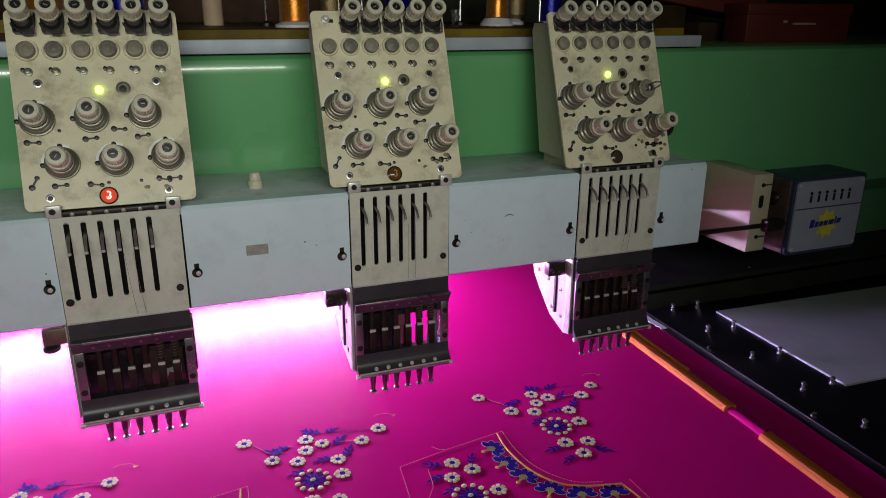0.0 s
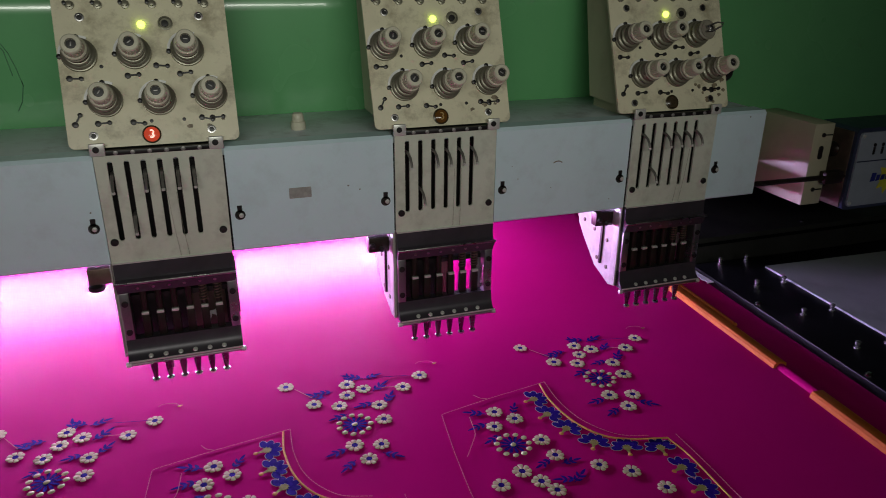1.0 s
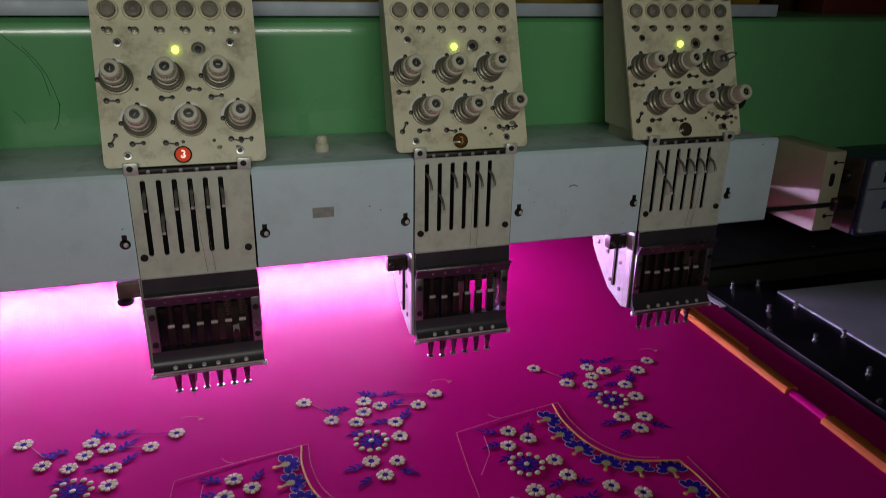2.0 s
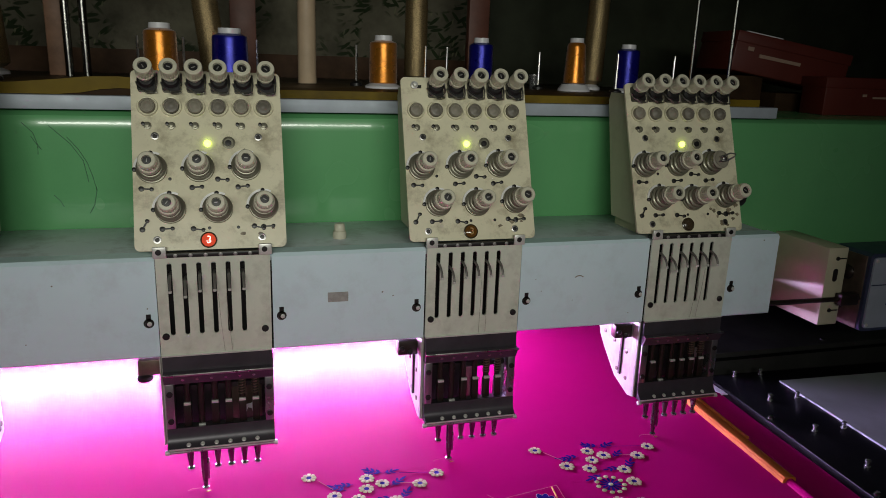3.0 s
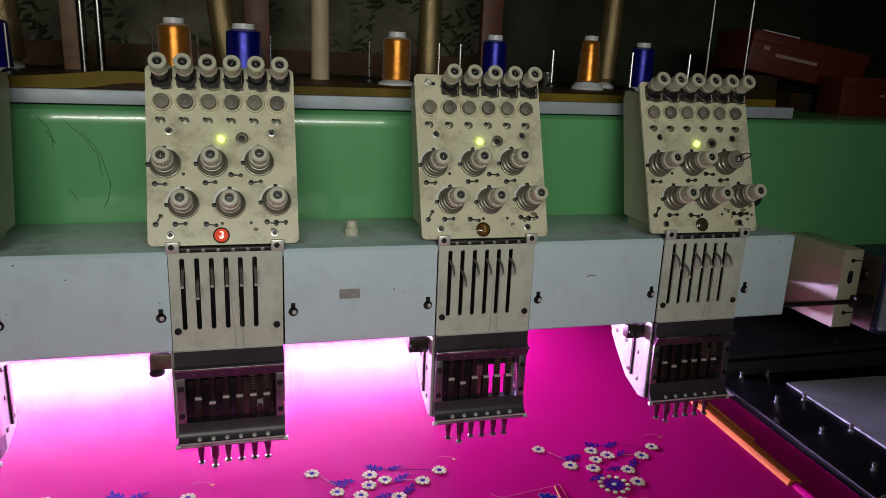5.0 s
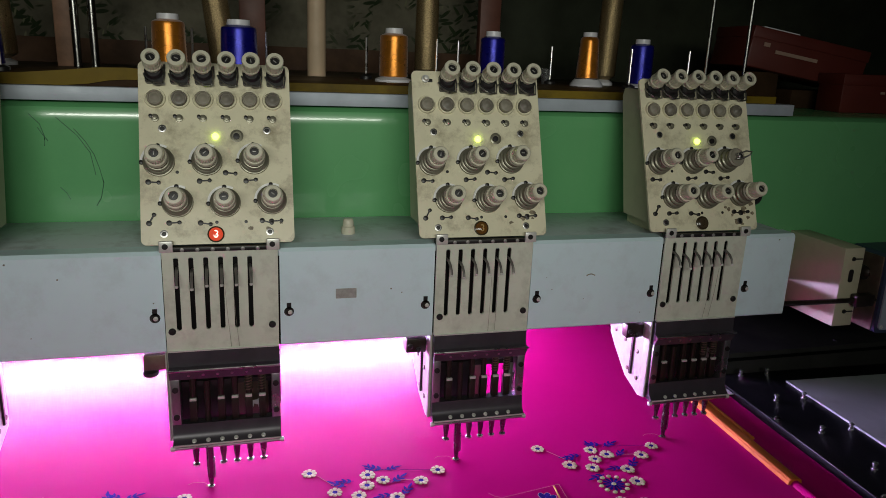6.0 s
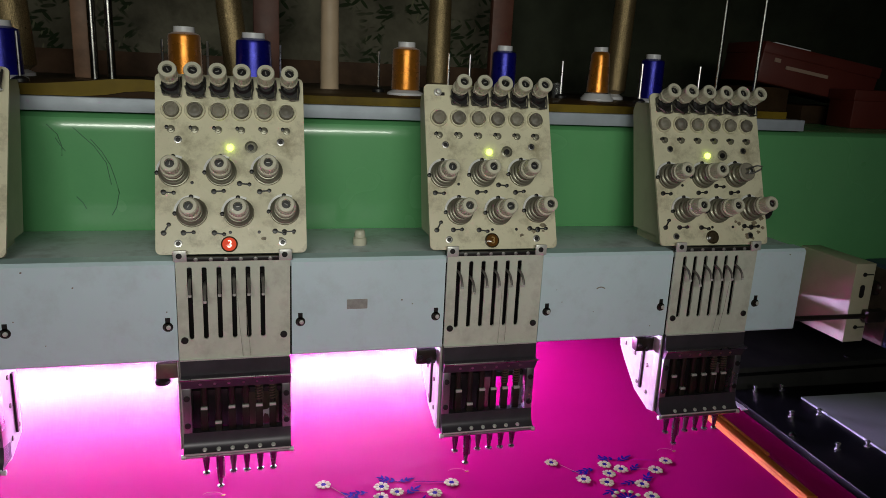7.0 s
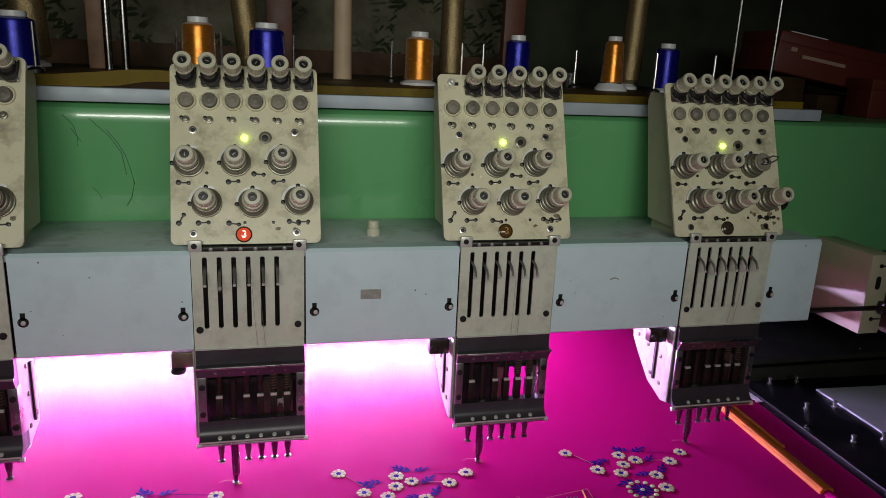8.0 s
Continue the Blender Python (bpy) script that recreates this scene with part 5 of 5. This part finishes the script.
# ---------------------------------------------------------------- what moves
# depth of the working needle: 0 raised, 1 in the cloth
STROKE = [(0.0, 0.0), (1.4, 0.0), (1.5, 0.9), (1.6, 1.0), (1.7, 0.0), (1.8, 1.0), (1.9, 0.45), (2.0, 0.05), (2.1, 0.9), (2.2, 1.0),
          (2.3, 0.2), (2.4, 1.0), (2.5, 0.3), (2.6, 0.9), (2.7, 0.1), (2.8, 1.0), (2.9, 0.3), (3.0, 0.9), (3.1, 0.1), (3.2, 1.0),
          (3.3, 0.6), (3.4, 0.5), (3.5, 0.85), (3.6, 0.3), (3.7, 0.7), (3.8, 0.2), (3.9, 0.6), (4.0, 0.95), (4.1, 0.6), (4.2, 1.0)]
STROKE2 = [(4.3, 0.9), (4.4, 0.8), (4.5, 1.0), (4.6, 0.8), (4.7, 1.0), (4.8, 0.3), (4.9, 1.0), (5.0, 0.2), (5.1, 0.9), (5.2, 0.3),
           (5.3, 1.0), (5.4, 0.2), (5.5, 0.9), (5.6, 0.3), (5.7, 0.6), (5.8, 1.0), (5.9, 0.6), (6.0, 1.0), (6.1, 0.5), (6.2, 1.0),
           (6.3, 0.4), (6.4, 0.8), (6.5, 0.45), (6.6, 0.2), (6.7, 0.4), (6.8, 0.4), (6.9, 0.9), (7.0, 0.6), (7.1, 0.9), (7.2, 0.5),
           (7.3, 1.0), (7.4, 0.8), (7.5, 1.0), (7.6, 0.6), (7.7, 1.0), (7.8, 0.9), (7.9, 0.2), (8.0, 1.0)]
# the take-up lever of the working needle, metres below its rest
LEVER = [(0.0, 0.0), (0.7, 0.0), (0.8, 0.012), (0.9, 0.03), (1.0, 0.052), (1.1, 0.058), (1.2, 0.055), (1.3, 0.02), (1.4, 0.0)]
# travel of cloth and sash frame (x, y)
SHIFT = [(0.0, 0.0, 0.0), (1.2, 0.0, 0.0), (1.5, 0.001, -0.001), (2.0, -0.001, -0.003), (2.2, -0.002, 0.001), (3.3, -0.005, 0.013),
         (3.5, -0.010, 0.010), (4.0, -0.006, 0.012), (4.5, -0.013, 0.014), (6.0, -0.011, 0.019), (6.5, -0.007, 0.018), (7.0, -0.004, 0.016),
         (7.5, -0.006, 0.022), (8.0, -0.002, 0.015)]


def motions():
    stroke = STROKE + STROKE2
    lever = LEVER + [(t, 0.004 + 0.036 * (1 - d) * (0.5 + 0.5 * math.sin(t * 17))) for t, d in stroke if t > 1.45]
    for h in heads.values():
        bar = sorted(children_called(h, "needle_bar"), key=lambda o: o.data.vertices[0].co.x)[1]
        walk(bar, [(t, pose(0, 0, -0.037 * d)) for t, d in stroke])
        lev = sorted(children_called(h, "take_up_lever"), key=lambda o: o.data.vertices[0].co.x)[1]
        walk(lev, [(t, pose(0, 0, -d)) for t, d in lever])
    askew = -math.degrees(math.atan(SKEW))
    for ob, turn in ((CLOTH, 0.0), (SASH, askew), (BOARD, askew)):
        x, y, z = ob.location
        walk(ob, [(t, pose(x + dx, y + dy, z, rz=turn)) for t, dx, dy in SHIFT])


motions()
